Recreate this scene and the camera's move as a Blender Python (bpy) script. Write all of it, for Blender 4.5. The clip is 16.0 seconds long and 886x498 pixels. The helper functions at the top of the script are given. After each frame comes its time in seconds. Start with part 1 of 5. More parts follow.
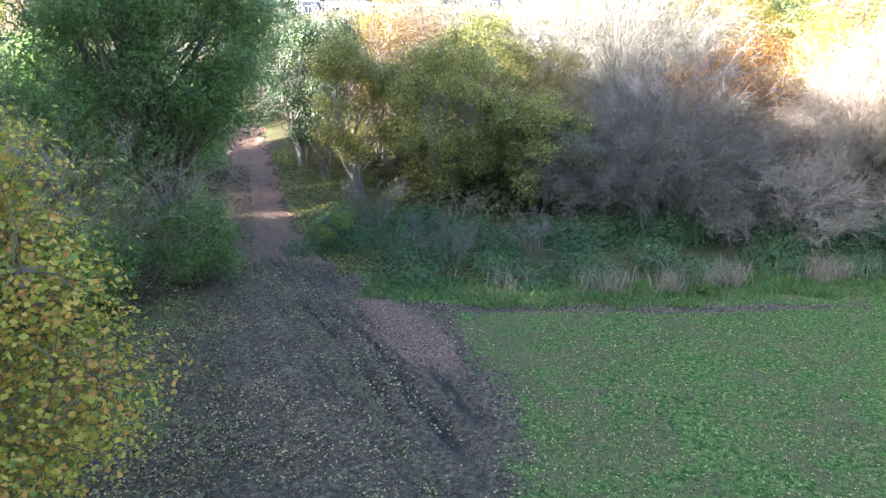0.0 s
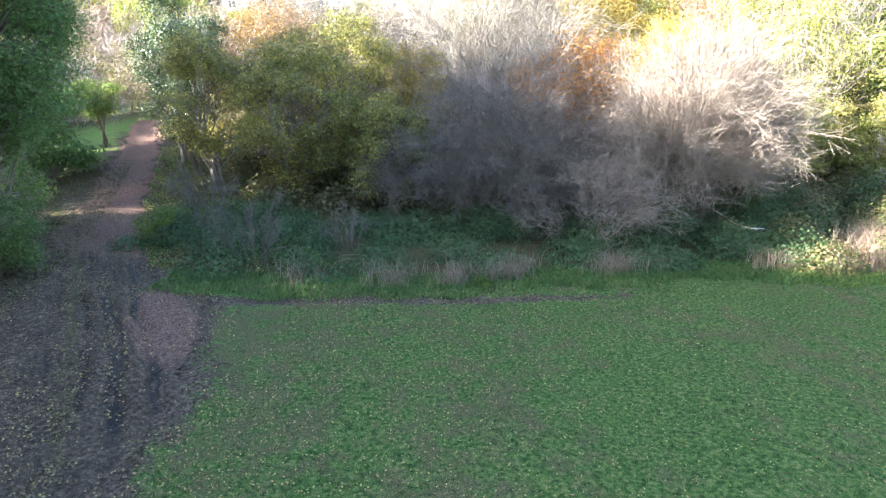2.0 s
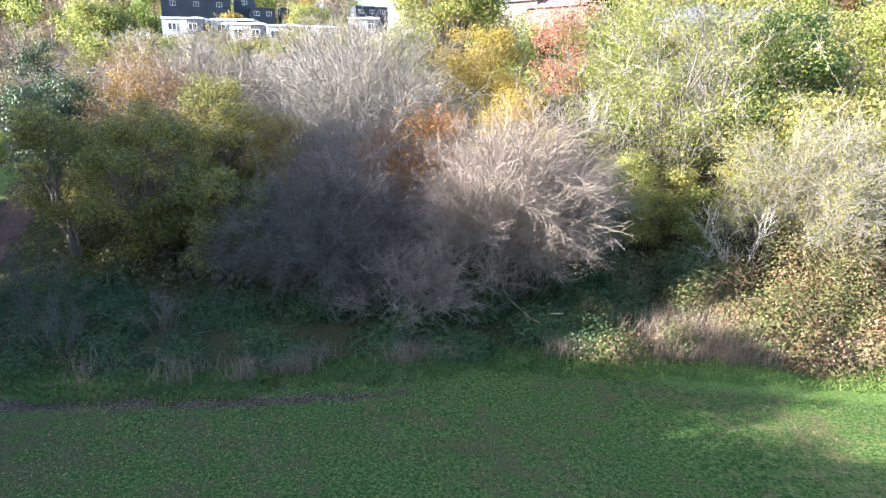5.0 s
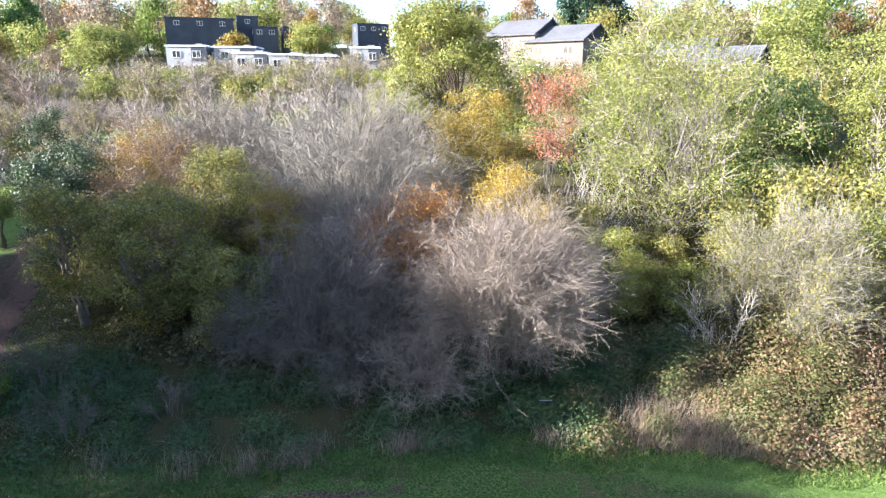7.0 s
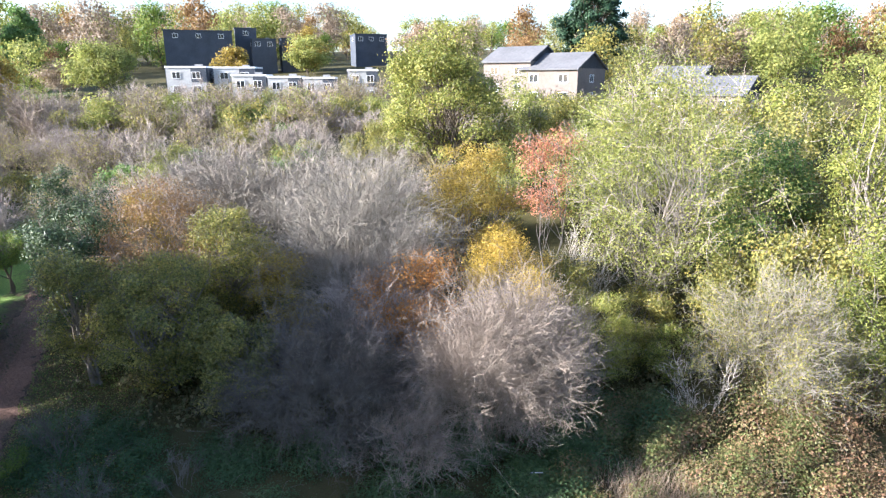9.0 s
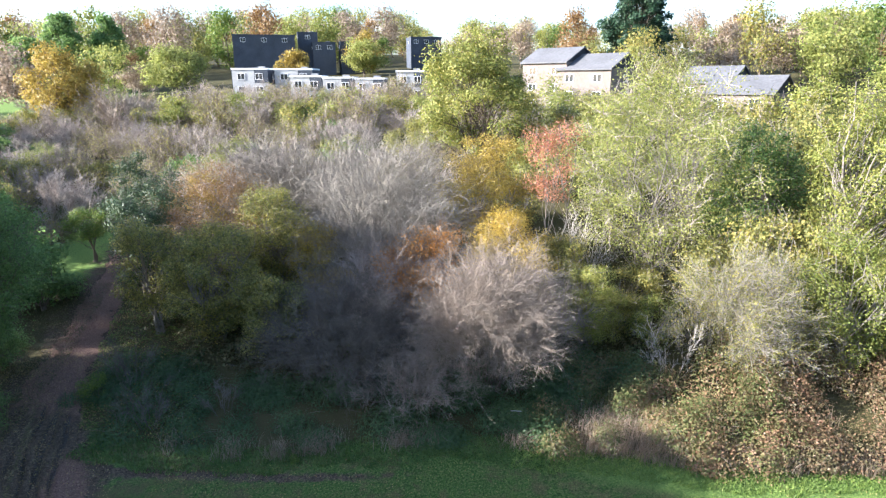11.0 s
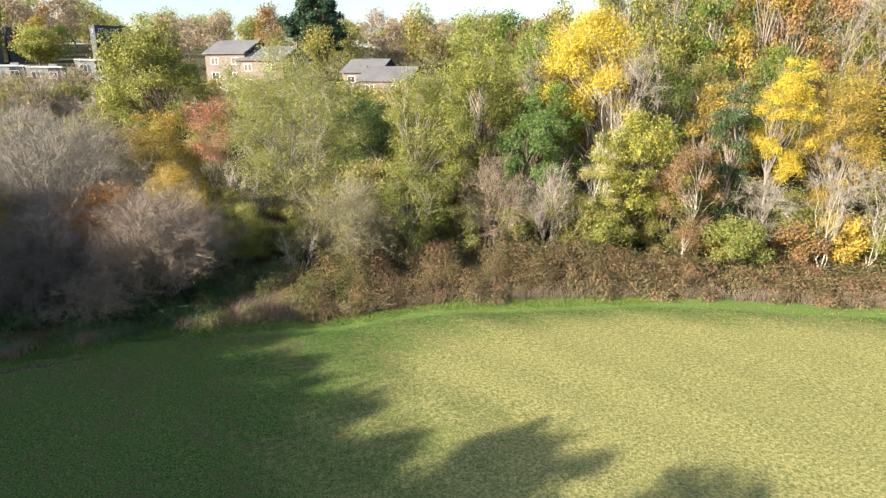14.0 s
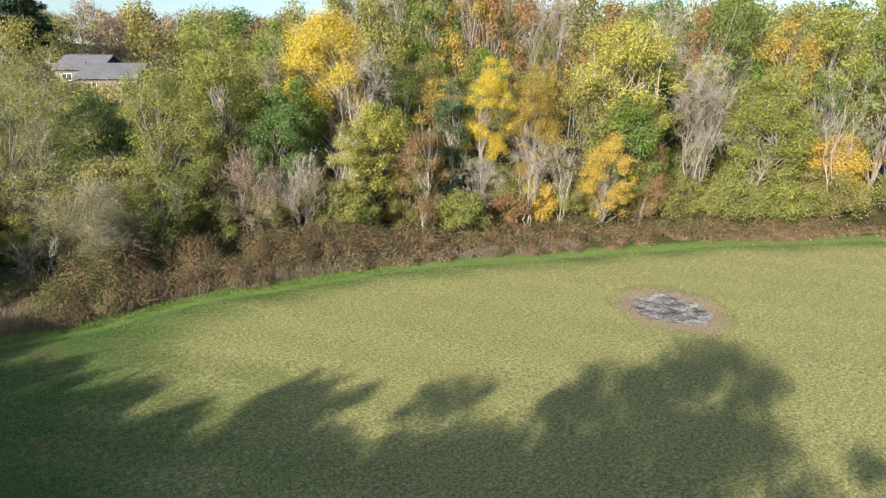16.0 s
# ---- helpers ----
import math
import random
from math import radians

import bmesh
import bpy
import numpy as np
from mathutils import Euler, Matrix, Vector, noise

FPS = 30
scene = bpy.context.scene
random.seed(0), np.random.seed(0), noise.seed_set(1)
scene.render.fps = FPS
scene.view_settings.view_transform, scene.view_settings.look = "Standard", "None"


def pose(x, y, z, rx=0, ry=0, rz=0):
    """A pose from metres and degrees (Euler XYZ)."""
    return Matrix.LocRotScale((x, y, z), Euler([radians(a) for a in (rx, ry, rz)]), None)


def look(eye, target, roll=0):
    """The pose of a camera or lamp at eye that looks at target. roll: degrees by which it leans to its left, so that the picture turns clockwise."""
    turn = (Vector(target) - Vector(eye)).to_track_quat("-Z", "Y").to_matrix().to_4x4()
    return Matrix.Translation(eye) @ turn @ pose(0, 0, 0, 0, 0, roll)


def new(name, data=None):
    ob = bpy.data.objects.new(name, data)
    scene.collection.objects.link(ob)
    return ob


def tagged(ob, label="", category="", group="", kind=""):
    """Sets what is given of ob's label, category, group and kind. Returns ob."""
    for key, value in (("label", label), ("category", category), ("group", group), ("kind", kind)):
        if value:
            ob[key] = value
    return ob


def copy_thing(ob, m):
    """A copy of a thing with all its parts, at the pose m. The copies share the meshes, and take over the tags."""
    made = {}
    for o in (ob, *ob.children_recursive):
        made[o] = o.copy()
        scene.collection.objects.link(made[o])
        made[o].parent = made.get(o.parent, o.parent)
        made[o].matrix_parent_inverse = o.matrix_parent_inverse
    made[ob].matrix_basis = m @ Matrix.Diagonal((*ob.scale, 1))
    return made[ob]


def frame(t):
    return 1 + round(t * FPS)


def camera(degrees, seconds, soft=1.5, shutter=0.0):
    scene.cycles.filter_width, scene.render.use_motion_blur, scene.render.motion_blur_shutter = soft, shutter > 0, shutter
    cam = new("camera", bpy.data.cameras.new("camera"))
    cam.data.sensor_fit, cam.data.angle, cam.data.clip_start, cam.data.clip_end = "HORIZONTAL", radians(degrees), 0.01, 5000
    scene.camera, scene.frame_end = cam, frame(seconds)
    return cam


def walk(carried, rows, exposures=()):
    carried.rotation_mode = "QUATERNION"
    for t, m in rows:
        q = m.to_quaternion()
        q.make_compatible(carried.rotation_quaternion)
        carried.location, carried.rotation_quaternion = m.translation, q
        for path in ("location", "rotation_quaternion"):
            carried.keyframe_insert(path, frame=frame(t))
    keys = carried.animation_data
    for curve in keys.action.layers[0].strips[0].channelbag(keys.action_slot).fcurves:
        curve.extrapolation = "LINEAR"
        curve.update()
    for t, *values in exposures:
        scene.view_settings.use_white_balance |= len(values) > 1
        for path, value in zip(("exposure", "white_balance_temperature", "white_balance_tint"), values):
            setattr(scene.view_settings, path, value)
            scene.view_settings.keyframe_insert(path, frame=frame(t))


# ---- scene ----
cam = camera(71.63, 16.0, soft=1.3)
PATH = [
    (0, (0.000, 0.000, 8.000), (-2.035, 9.417, 5.319), -0.37),
    (0.5, (0.601, 0.149, 7.994), (-1.420, 9.569, 5.312), -0.34),
    (1, (2.149, 0.262, 8.044), (0.179, 9.686, 5.341), -0.28),
    (1.5, (4.770, 0.368, 8.095), (2.888, 9.800, 5.359), -0.19),
    (2, (7.739, 0.808, 8.122), (5.976, 10.259, 5.368), -0.07),
    (2.5, (10.751, 1.365, 8.087), (9.105, 10.835, 5.330), 0.10),
    (3, (13.718, 2.095, 8.209), (12.171, 11.575, 5.426), 0.25),
    (3.5, (15.139, 2.569, 8.941), (13.656, 12.064, 6.178), 0.20),
    (4, (15.391, 2.619, 9.932), (13.924, 12.124, 7.193), 0.19),
    (4.2, (15.416, 2.582, 10.361), (13.958, 12.090, 7.626), 0.22),
    (6.3, (15.842, 2.198, 14.886), (14.352, 11.726, 12.238), 0.22),
    (6.5, (15.893, 2.231, 15.358), (14.396, 11.756, 12.706), 0.15),
    (7, (15.990, 2.254, 16.517), (14.482, 11.778, 13.868), 0.09),
    (7.5, (16.067, 2.241, 17.707), (14.560, 11.766, 15.061), 0.11),
    (8, (16.189, 2.141, 19.013), (14.668, 11.657, 16.345), -0.12),
    (8.5, (16.249, 2.076, 20.249), (14.727, 11.589, 17.569), -0.16),
    (8.7, (16.111, 2.024, 20.695), (14.624, 11.539, 18.003), -0.04),
    (9.5, (16.640, 1.408, 21.200), (15.158, 10.927, 18.520), -0.10),
    (10.2, (18.112, -0.256, 20.992), (16.604, 9.264, 18.329), -0.20),
    (10.8, (20.073, -2.490, 20.787), (18.304, 6.989, 18.135), -0.24),
    (11, (20.749, -3.479, 20.712), (18.350, 5.859, 18.058), -0.17),
    (11.5, (22.588, -6.144, 20.618), (18.252, 2.466, 17.960), -0.08),
    (12, (24.796, -8.603, 20.468), (19.326, -0.667, 17.803), -0.07),
    (12.5, (26.966, -11.042, 20.236), (22.464, -2.522, 17.565), 0.06),
    (13, (28.290, -14.023, 19.997), (25.761, -4.728, 17.313), 0.12),
    (13.5, (29.062, -17.237, 19.904), (28.653, -7.620, 17.194), 0.15),
    (14, (29.172, -20.481, 19.685), (30.909, -11.017, 16.963), 0.21),
    (14.5, (29.048, -23.416, 19.485), (32.800, -14.555, 16.764), 0.20),
    (15, (28.008, -25.074, 19.307), (33.175, -16.951, 16.602), 0.29),
    (15.5, (27.272, -25.737, 19.146), (32.594, -17.712, 16.447), 0.26),
    (16, (27.208, -25.858, 19.172), (32.522, -17.830, 16.468), 0.20),
]
EXPOSURES = [(0, 3.75, 5700, 12), (1.5, 3.6, 5700, 12), (3.0, 3.2, 5600, 13), (4.2, 2.85, 5500, 14), (6.5, 2.48, 5450, 15), (8.7, 2.32, 5450, 15), (11, 2.32, 5450, 14), (12.5, 2.5, 5500, 14), (13.5, 2.05, 6250, 11), (14, 1.76, 6450, 10), (15, 1.48, 6350, 9), (16, 1.3, 6000, 10)]
SKY_STRENGTH = 0.087
SUN_STRENGTH = 5.0

walk(cam, [(t, look(e, a, r)) for t, e, a, r in PATH], EXPOSURES)

# ---- light: low autumn sun from the south-west and a clear, pale sky ----
SUN_DIR = Vector((-0.91, -0.42, 0.0)).normalized()      # ground bearing towards the sun
SUN_EL = radians(20.5)
world = bpy.data.worlds.new("sky")
scene.world = world
world.use_nodes = True
wn = world.node_tree.nodes
sky = wn.new("ShaderNodeTexSky")
sky.sky_type = "NISHITA"
sky.sun_disc = False
sky.sun_elevation = SUN_EL
sky.sun_rotation = math.atan2(SUN_DIR.x, SUN_DIR.y)
sky.air_density = 1.0
sky.dust_density = 1.6
wn["Background"].inputs["Strength"].default_value = SKY_STRENGTH
world.node_tree.links.new(sky.outputs[0], wn["Background"].inputs["Color"])
sun = new("sun", bpy.data.lights.new("sun", "SUN"))
sun.data.energy = SUN_STRENGTH
sun.data.angle = radians(0.55)
sun.data.color = (1.0, 0.90, 0.74)
sun_vec = Vector((SUN_DIR.x * math.cos(SUN_EL), SUN_DIR.y * math.cos(SUN_EL), math.sin(SUN_EL)))
sun.matrix_world = look(sun_vec * 200, (0, 0, 0))


# ---- materials ----
class Mat:
    """A node material under construction."""

    def __init__(self, name, rough=0.8, spec=0.3):
        self.m = bpy.data.materials.new(name)
        self.m.use_nodes = True
        self.nt = self.m.node_tree
        self.b = self.nt.nodes["Principled BSDF"]
        self.b.inputs["Roughness"].default_value = rough
        self.b.inputs["Specular IOR Level"].default_value = spec

    def n(self, kind):
        return self.nt.nodes.new("ShaderNode" + kind)

    def link(self, a, b):
        self.nt.links.new(a, b)

    def coords(self, scale=1.0, stretch=(1, 1, 1), obj=False):
        tc = self.n("TexCoord")
        mp = self.n("Mapping")
        mp.inputs["Scale"].default_value = [scale * s for s in stretch]
        if obj:
            self.link(tc.outputs["Object"], mp.inputs[0])
        else:
            geo = self.n("NewGeometry")
            self.link(geo.outputs["Position"], mp.inputs[0])
        return mp.outputs[0]

    def noise(self, scale, detail=4.0, stretch=(1, 1, 1), rough=0.55, obj=False):
        t = self.n("TexNoise")
        t.inputs["Scale"].default_value = 1.0
        t.inputs["Detail"].default_value = detail
        t.inputs["Roughness"].default_value = rough
        self.link(self.coords(scale, stretch, obj), t.inputs["Vector"])
        return t.outputs["Fac"]

    def ramp(self, fac, stops):
        r = self.n("ValToRGB")
        e = r.color_ramp.elements
        while len(e) < len(stops):
            e.new(0.5)
        for el, (p, c) in zip(e, stops):
            el.position = p
            el.color = (*c, 1) if len(c) == 3 else c
        self.link(fac, r.inputs[0])
        return r.outputs[0]

    def mix(self, fac, a, b, mode="MIX"):
        x = self.n("Mix")
        x.data_type, x.blend_type = "RGBA", mode
        for sock, v in ((x.inputs[0], fac), (x.inputs[6], a), (x.inputs[7], b)):
            if isinstance(v, (int, float)):
                sock.default_value = v
            elif isinstance(v, tuple):
                sock.default_value = (*v, 1)
            else:
                self.link(v, sock)
        return x.outputs[2]

    def math(self, op, a, b=0.0):
        x = self.n("Math")
        x.operation = op
        for sock, v in ((x.inputs[0], a), (x.inputs[1], b)):
            if isinstance(v, (int, float)):
                sock.default_value = v
            else:
                self.link(v, sock)
        return x.outputs[0]

    def attr(self, name):
        x = self.n("Attribute")
        x.attribute_name = name
        return x.outputs["Fac"]

    def bump(self, height, strength=0.5, dist=0.02):
        bp = self.n("Bump")
        bp.inputs["Strength"].default_value = strength
        bp.inputs["Distance"].default_value = dist
        self.link(height, bp.inputs["Height"])
        self.link(bp.outputs[0], self.b.inputs["Normal"])

    def color(self, c):
        if isinstance(c, tuple):
            self.b.inputs["Base Color"].default_value = (*c, 1)
        else:
            self.link(c, self.b.inputs["Base Color"])
        return self


def leaf_mat(name, stops, translucent=0.35, rough=0.55, wander=0.35):
    """Leaves: each one takes a colour of its own from the ramp; whole clumps drift along it."""
    m = Mat(name, rough, 0.35)
    geo = m.n("NewGeometry")
    patch = m.noise(0.55, 3.0)
    f = m.math("ADD", m.math("MULTIPLY", geo.outputs["Random Per Island"], 1 - wander),
               m.math("MULTIPLY", m.math("SUBTRACT", m.math("MULTIPLY", patch, 2.2), 0.6), wander))
    ob = m.n("ObjectInfo")
    f = m.math("ADD", f, m.math("MULTIPLY", m.math("SUBTRACT", ob.outputs["Random"], 0.5), 0.16))
    col = m.ramp(f, stops)
    m.color(col)
    tr = m.n("BsdfTranslucent")
    m.link(col, tr.inputs["Color"])
    mx = m.n("MixShader")
    mx.inputs[0].default_value = translucent
    m.link(m.b.outputs[0], mx.inputs[1])
    m.link(tr.outputs[0], mx.inputs[2])
    m.link(mx.outputs[0], m.nt.nodes["Material Output"].inputs["Surface"])
    return m.m


LEAF = {
    "hazel": leaf_mat("hazel_leaf", [(0, (0.06, 0.10, 0.02)), (0.35, (0.18, 0.21, 0.035)), (0.58, (0.38, 0.32, 0.045)), (0.74, (0.50, 0.34, 0.06)), (0.88, (0.46, 0.22, 0.06)), (1, (0.30, 0.12, 0.05))], 0.42),
    "dark": leaf_mat("dark_green_leaf", [(0, (0.075, 0.13, 0.04)), (0.5, (0.16, 0.25, 0.075)), (0.85, (0.23, 0.32, 0.10)), (1, (0.34, 0.36, 0.11))], 0.6),
    "green": leaf_mat("green_leaf", [(0, (0.05, 0.09, 0.02)), (0.45, (0.12, 0.18, 0.03)), (0.8, (0.20, 0.26, 0.05)), (1, (0.33, 0.31, 0.06))], 0.42),
    "pale": leaf_mat("pale_green_leaf", [(0, (0.11, 0.14, 0.035)), (0.4, (0.24, 0.27, 0.07)), (0.75, (0.37, 0.37, 0.10)), (1, (0.48, 0.43, 0.14))], 0.55),
    "lime": leaf_mat("yellow_green_leaf", [(0, (0.07, 0.10, 0.02)), (0.4, (0.18, 0.21, 0.04)), (0.75, (0.31, 0.30, 0.07)), (1, (0.44, 0.37, 0.10))], 0.36),
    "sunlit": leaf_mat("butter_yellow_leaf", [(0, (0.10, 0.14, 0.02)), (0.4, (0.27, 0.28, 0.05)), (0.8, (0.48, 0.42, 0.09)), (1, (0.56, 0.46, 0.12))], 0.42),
    "yellow": leaf_mat("yellow_leaf", [(0, (0.24, 0.22, 0.02)), (0.4, (0.50, 0.40, 0.045)), (0.8, (0.62, 0.48, 0.06)), (1, (0.54, 0.33, 0.06))], 0.42),
    "gold": leaf_mat("golden_leaf", [(0, (0.13, 0.11, 0.02)), (0.4, (0.32, 0.23, 0.04)), (0.75, (0.43, 0.33, 0.07)), (1, (0.44, 0.28, 0.07))], 0.4),
    "orange": leaf_mat("orange_leaf", [(0, (0.22, 0.10, 0.03)), (0.5, (0.46, 0.21, 0.05)), (1, (0.54, 0.32, 0.08))], 0.4),
    "amber": leaf_mat("amber_leaf", [(0, (0.26, 0.16, 0.03)), (0.4, (0.47, 0.33, 0.055)), (0.8, (0.58, 0.44, 0.09)), (1, (0.48, 0.25, 0.06))], 0.4),
    "stalk": leaf_mat("withered_stalk", [(0, (0.11, 0.085, 0.06)), (0.5, (0.21, 0.165, 0.12)), (1, (0.32, 0.26, 0.19))], 0.2),
    "red": leaf_mat("red_leaf", [(0, (0.32, 0.11, 0.06)), (0.5, (0.52, 0.22, 0.13)), (1, (0.58, 0.34, 0.22))], 0.4),
    "russet": leaf_mat("russet_leaf", [(0, (0.12, 0.07, 0.03)), (0.5, (0.26, 0.15, 0.06)), (1, (0.36, 0.24, 0.09))], 0.35),
    "tan": leaf_mat("tan_leaf", [(0, (0.16, 0.12, 0.08)), (0.5, (0.30, 0.23, 0.16)), (1, (0.42, 0.33, 0.24))], 0.35),
    "olive": leaf_mat("olive_leaf", [(0, (0.07, 0.09, 0.03)), (0.4, (0.21, 0.22, 0.065)), (0.75, (0.38, 0.33, 0.085)), (1, (0.55, 0.42, 0.11))], 0.52),
    "ivy": leaf_mat("ivy_leaf", [(0, (0.02, 0.04, 0.016)), (0.6, (0.05, 0.085, 0.03)), (1, (0.12, 0.15, 0.05))], 0.15, 0.5),
    "bramble": leaf_mat("bramble_leaf", [(0, (0.045, 0.075, 0.022)), (0.42, (0.13, 0.15, 0.045)), (0.62, (0.20, 0.17, 0.07)), (0.82, (0.27, 0.15, 0.085)), (1, (0.36, 0.27, 0.15))], 0.3, wander=0.45),
    "russet_bramble": leaf_mat("russet_bramble_leaf", [(0, (0.05, 0.06, 0.022)), (0.35, (0.12, 0.105, 0.045)), (0.62, (0.20, 0.13, 0.07)), (0.84, (0.26, 0.14, 0.085)), (1, (0.34, 0.24, 0.15))], 0.25, wander=0.5),
    "under": leaf_mat("undergrowth_leaf", [(0, (0.03, 0.05, 0.02)), (0.4, (0.08, 0.09, 0.03)), (0.75, (0.16, 0.13, 0.055)), (1, (0.24, 0.20, 0.09))], 0.25, wander=0.6),
    "nettle": leaf_mat("nettle_leaf", [(0, (0.04, 0.07, 0.028)), (0.6, (0.08, 0.14, 0.05)), (1, (0.15, 0.20, 0.07))], 0.3, wander=0.5),
    "dry": leaf_mat("dry_stalk", [(0, (0.18, 0.13, 0.09)), (0.5, (0.30, 0.23, 0.165)), (1, (0.42, 0.35, 0.26))], 0.3),
    "grass": leaf_mat("grass_blade", [(0, (0.034, 0.070, 0.015)), (0.4, (0.08, 0.14, 0.03)), (0.75, (0.17, 0.21, 0.06)), (1, (0.32, 0.27, 0.13))], 0.3, wander=0.4),
    "tuft": leaf_mat("meadow_tuft", [(0, (0.10, 0.14, 0.03)), (0.4, (0.21, 0.21, 0.06)), (0.8, (0.34, 0.29, 0.11)), (1, (0.44, 0.36, 0.16))], 0.25, wander=0.5),
    "fallen": leaf_mat("fallen_leaf", [(0, (0.10, 0.055, 0.03)), (0.25, (0.22, 0.14, 0.06)), (0.45, (0.30, 0.26, 0.08)), (0.65, (0.46, 0.37, 0.12)), (0.8, (0.40, 0.20, 0.08)), (0.92, (0.48, 0.40, 0.20)), (1, (0.60, 0.55, 0.40))], 0.1, wander=0.2),
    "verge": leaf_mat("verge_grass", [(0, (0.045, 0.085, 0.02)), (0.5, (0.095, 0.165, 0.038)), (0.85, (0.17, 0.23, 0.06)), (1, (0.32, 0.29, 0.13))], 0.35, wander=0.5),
    # verge grass again, lighter: sunlight put into the leaf colour
    "verge_painted_sunny": leaf_mat("verge_grass_painted_sunny", [(0, (0.08, 0.13, 0.025)), (0.5, (0.17, 0.25, 0.05)), (0.85, (0.27, 0.32, 0.085)), (1, (0.42, 0.38, 0.15))], 0.4, wander=0.5),
    "litter": leaf_mat("leaf_litter", [(0, (0.05, 0.033, 0.02)), (0.4, (0.14, 0.10, 0.05)), (0.65, (0.15, 0.13, 0.05)), (0.85, (0.26, 0.20, 0.08)), (1, (0.40, 0.33, 0.16))], 0.1, wander=0.3),
    "chip": leaf_mat("wood_chip", [(0, (0.07, 0.042, 0.03)), (0.5, (0.18, 0.11, 0.08)), (1, (0.36, 0.25, 0.19))], 0.0, 0.8, 0.2),
    "conifer": leaf_mat("conifer_needle", [(0, (0.012, 0.03, 0.016)), (0.6, (0.025, 0.06, 0.028)), (1, (0.05, 0.09, 0.04))], 0.12),
}


def bark_mat(name, dark, light, scale=6.0):
    m = Mat(name, 0.85, 0.2)
    ob = m.n("ObjectInfo")
    f = m.noise(scale, 5.0, (1, 1, 0.25))
    f2 = m.noise(0.8, 2.0)
    fac = m.math("ADD", m.math("MULTIPLY", f, 0.6), m.math("MULTIPLY", f2, 0.5))
    m.color(m.ramp(fac, [(0.3, dark), (0.75, light)]))
    m.bump(f, 0.5, 0.02)
    return m.m


BARK = {
    "brown": bark_mat("brown_bark", (0.07, 0.055, 0.04), (0.20, 0.16, 0.12)),
    "grey": bark_mat("grey_bark", (0.11, 0.095, 0.08), (0.27, 0.235, 0.20)),
    "pale": bark_mat("pale_bark", (0.24, 0.21, 0.175), (0.50, 0.45, 0.38)),
    "twig": bark_mat("pale_twig", (0.20, 0.165, 0.14), (0.42, 0.36, 0.31), 2.0),
    "rose_twig": bark_mat("reddish_twig", (0.14, 0.108, 0.085), (0.34, 0.28, 0.225), 2.0),
    "grey_twig": bark_mat("grey_twig", (0.12, 0.107, 0.09), (0.33, 0.295, 0.245), 2.0),
    "dark_twig": bark_mat("dark_twig", (0.06, 0.052, 0.043), (0.19, 0.165, 0.135), 2.0),
}


# ---- the lie of the land ----
EDGE_X = (-400, -60, -30, -6, 2, 5, 14, 20, 28, 37, 57, 75, 94, 114, 400)
EDGE_Y = (60, 34, 28, 22, 22.6, 24, 27.6, 27.8, 28, 30, 28.6, 22.6, 16, 6, -110)
PROF_S = (0, 8, 20, 40, 75, 120, 200, 350, 600, 1200, 4000)
PROF_H = (0, 0.4, 1.9, 5.5, 11.5, 17, 25, 36, 47, 58, 60)


def edge(x):
    return np.interp(x, EDGE_X, EDGE_Y)


def land(x, y):
    """Height of the ground: a flat meadow, and a slope that rises behind its northern edge."""
    x, y = np.asarray(x, float), np.asarray(y, float)
    s = np.maximum((y - edge(x)) * np.where(x > 57, 0.93, 1.0), 0)
    h = np.interp(s, PROF_S, PROF_H)
    h = h + 1.3 * np.clip((s - 0.6) / 5.0, 0, 1) * np.clip((x - 21) / 7, 0, 1) * np.clip((66 - x) / 12, 0, 1) * np.clip((40 - s) / 20, 0, 1)
    h = h + 0.05 * np.sin(x * 0.31 + 1.3) * np.cos(y * 0.27) + 0.03 * np.sin(x * 0.9 + y * 0.6)
    return h


def gz(x, y):
    return float(land(x, y))


# ---- mesh helpers ----
def mesh_of(name, verts, faces, mat, smooth=False):
    """A mesh from numpy arrays; faces all of one size."""
    me = bpy.data.meshes.new(name)
    verts, faces = np.asarray(verts, np.float32), np.asarray(faces, np.int32)
    n, k = faces.shape
    me.vertices.add(len(verts))
    me.vertices.foreach_set("co", verts.ravel())
    me.loops.add(n * k)
    me.loops.foreach_set("vertex_index", faces.ravel())
    me.polygons.add(n)
    me.polygons.foreach_set("loop_start", np.arange(n, dtype=np.int32) * k)
    me.polygons.foreach_set("loop_total", np.full(n, k, np.int32))
    me.update(calc_edges=True)
    if smooth:
        me.polygons.foreach_set("use_smooth", np.ones(n, bool))
    me.materials.append(mat)
    return me


def child(name, me, parent, label=""):
    ob = new(name, me)
    ob.parent = parent
    if label:
        tagged(ob, label)
    return ob


def part(name, bm, material, parent=None, label=""):
    """Links a bmesh as one mesh object under a thing or a part."""
    me = bpy.data.meshes.new(name)
    bm.to_mesh(me)
    bm.free()
    me.materials.append(material)
    ob = new(name, me)
    if parent is not None:
        ob.parent = parent
    if label:
        tagged(ob, label)
    return ob


def thing(name, x, y, z, label, category, group="", kind="", rz=0.0):
    ob = new(name)
    ob.matrix_basis = pose(x, y, z, 0, 0, rz)
    return tagged(ob, label, category, group, kind)


def unit(v):
    return v / np.maximum(np.linalg.norm(v, axis=-1, keepdims=True), 1e-9)


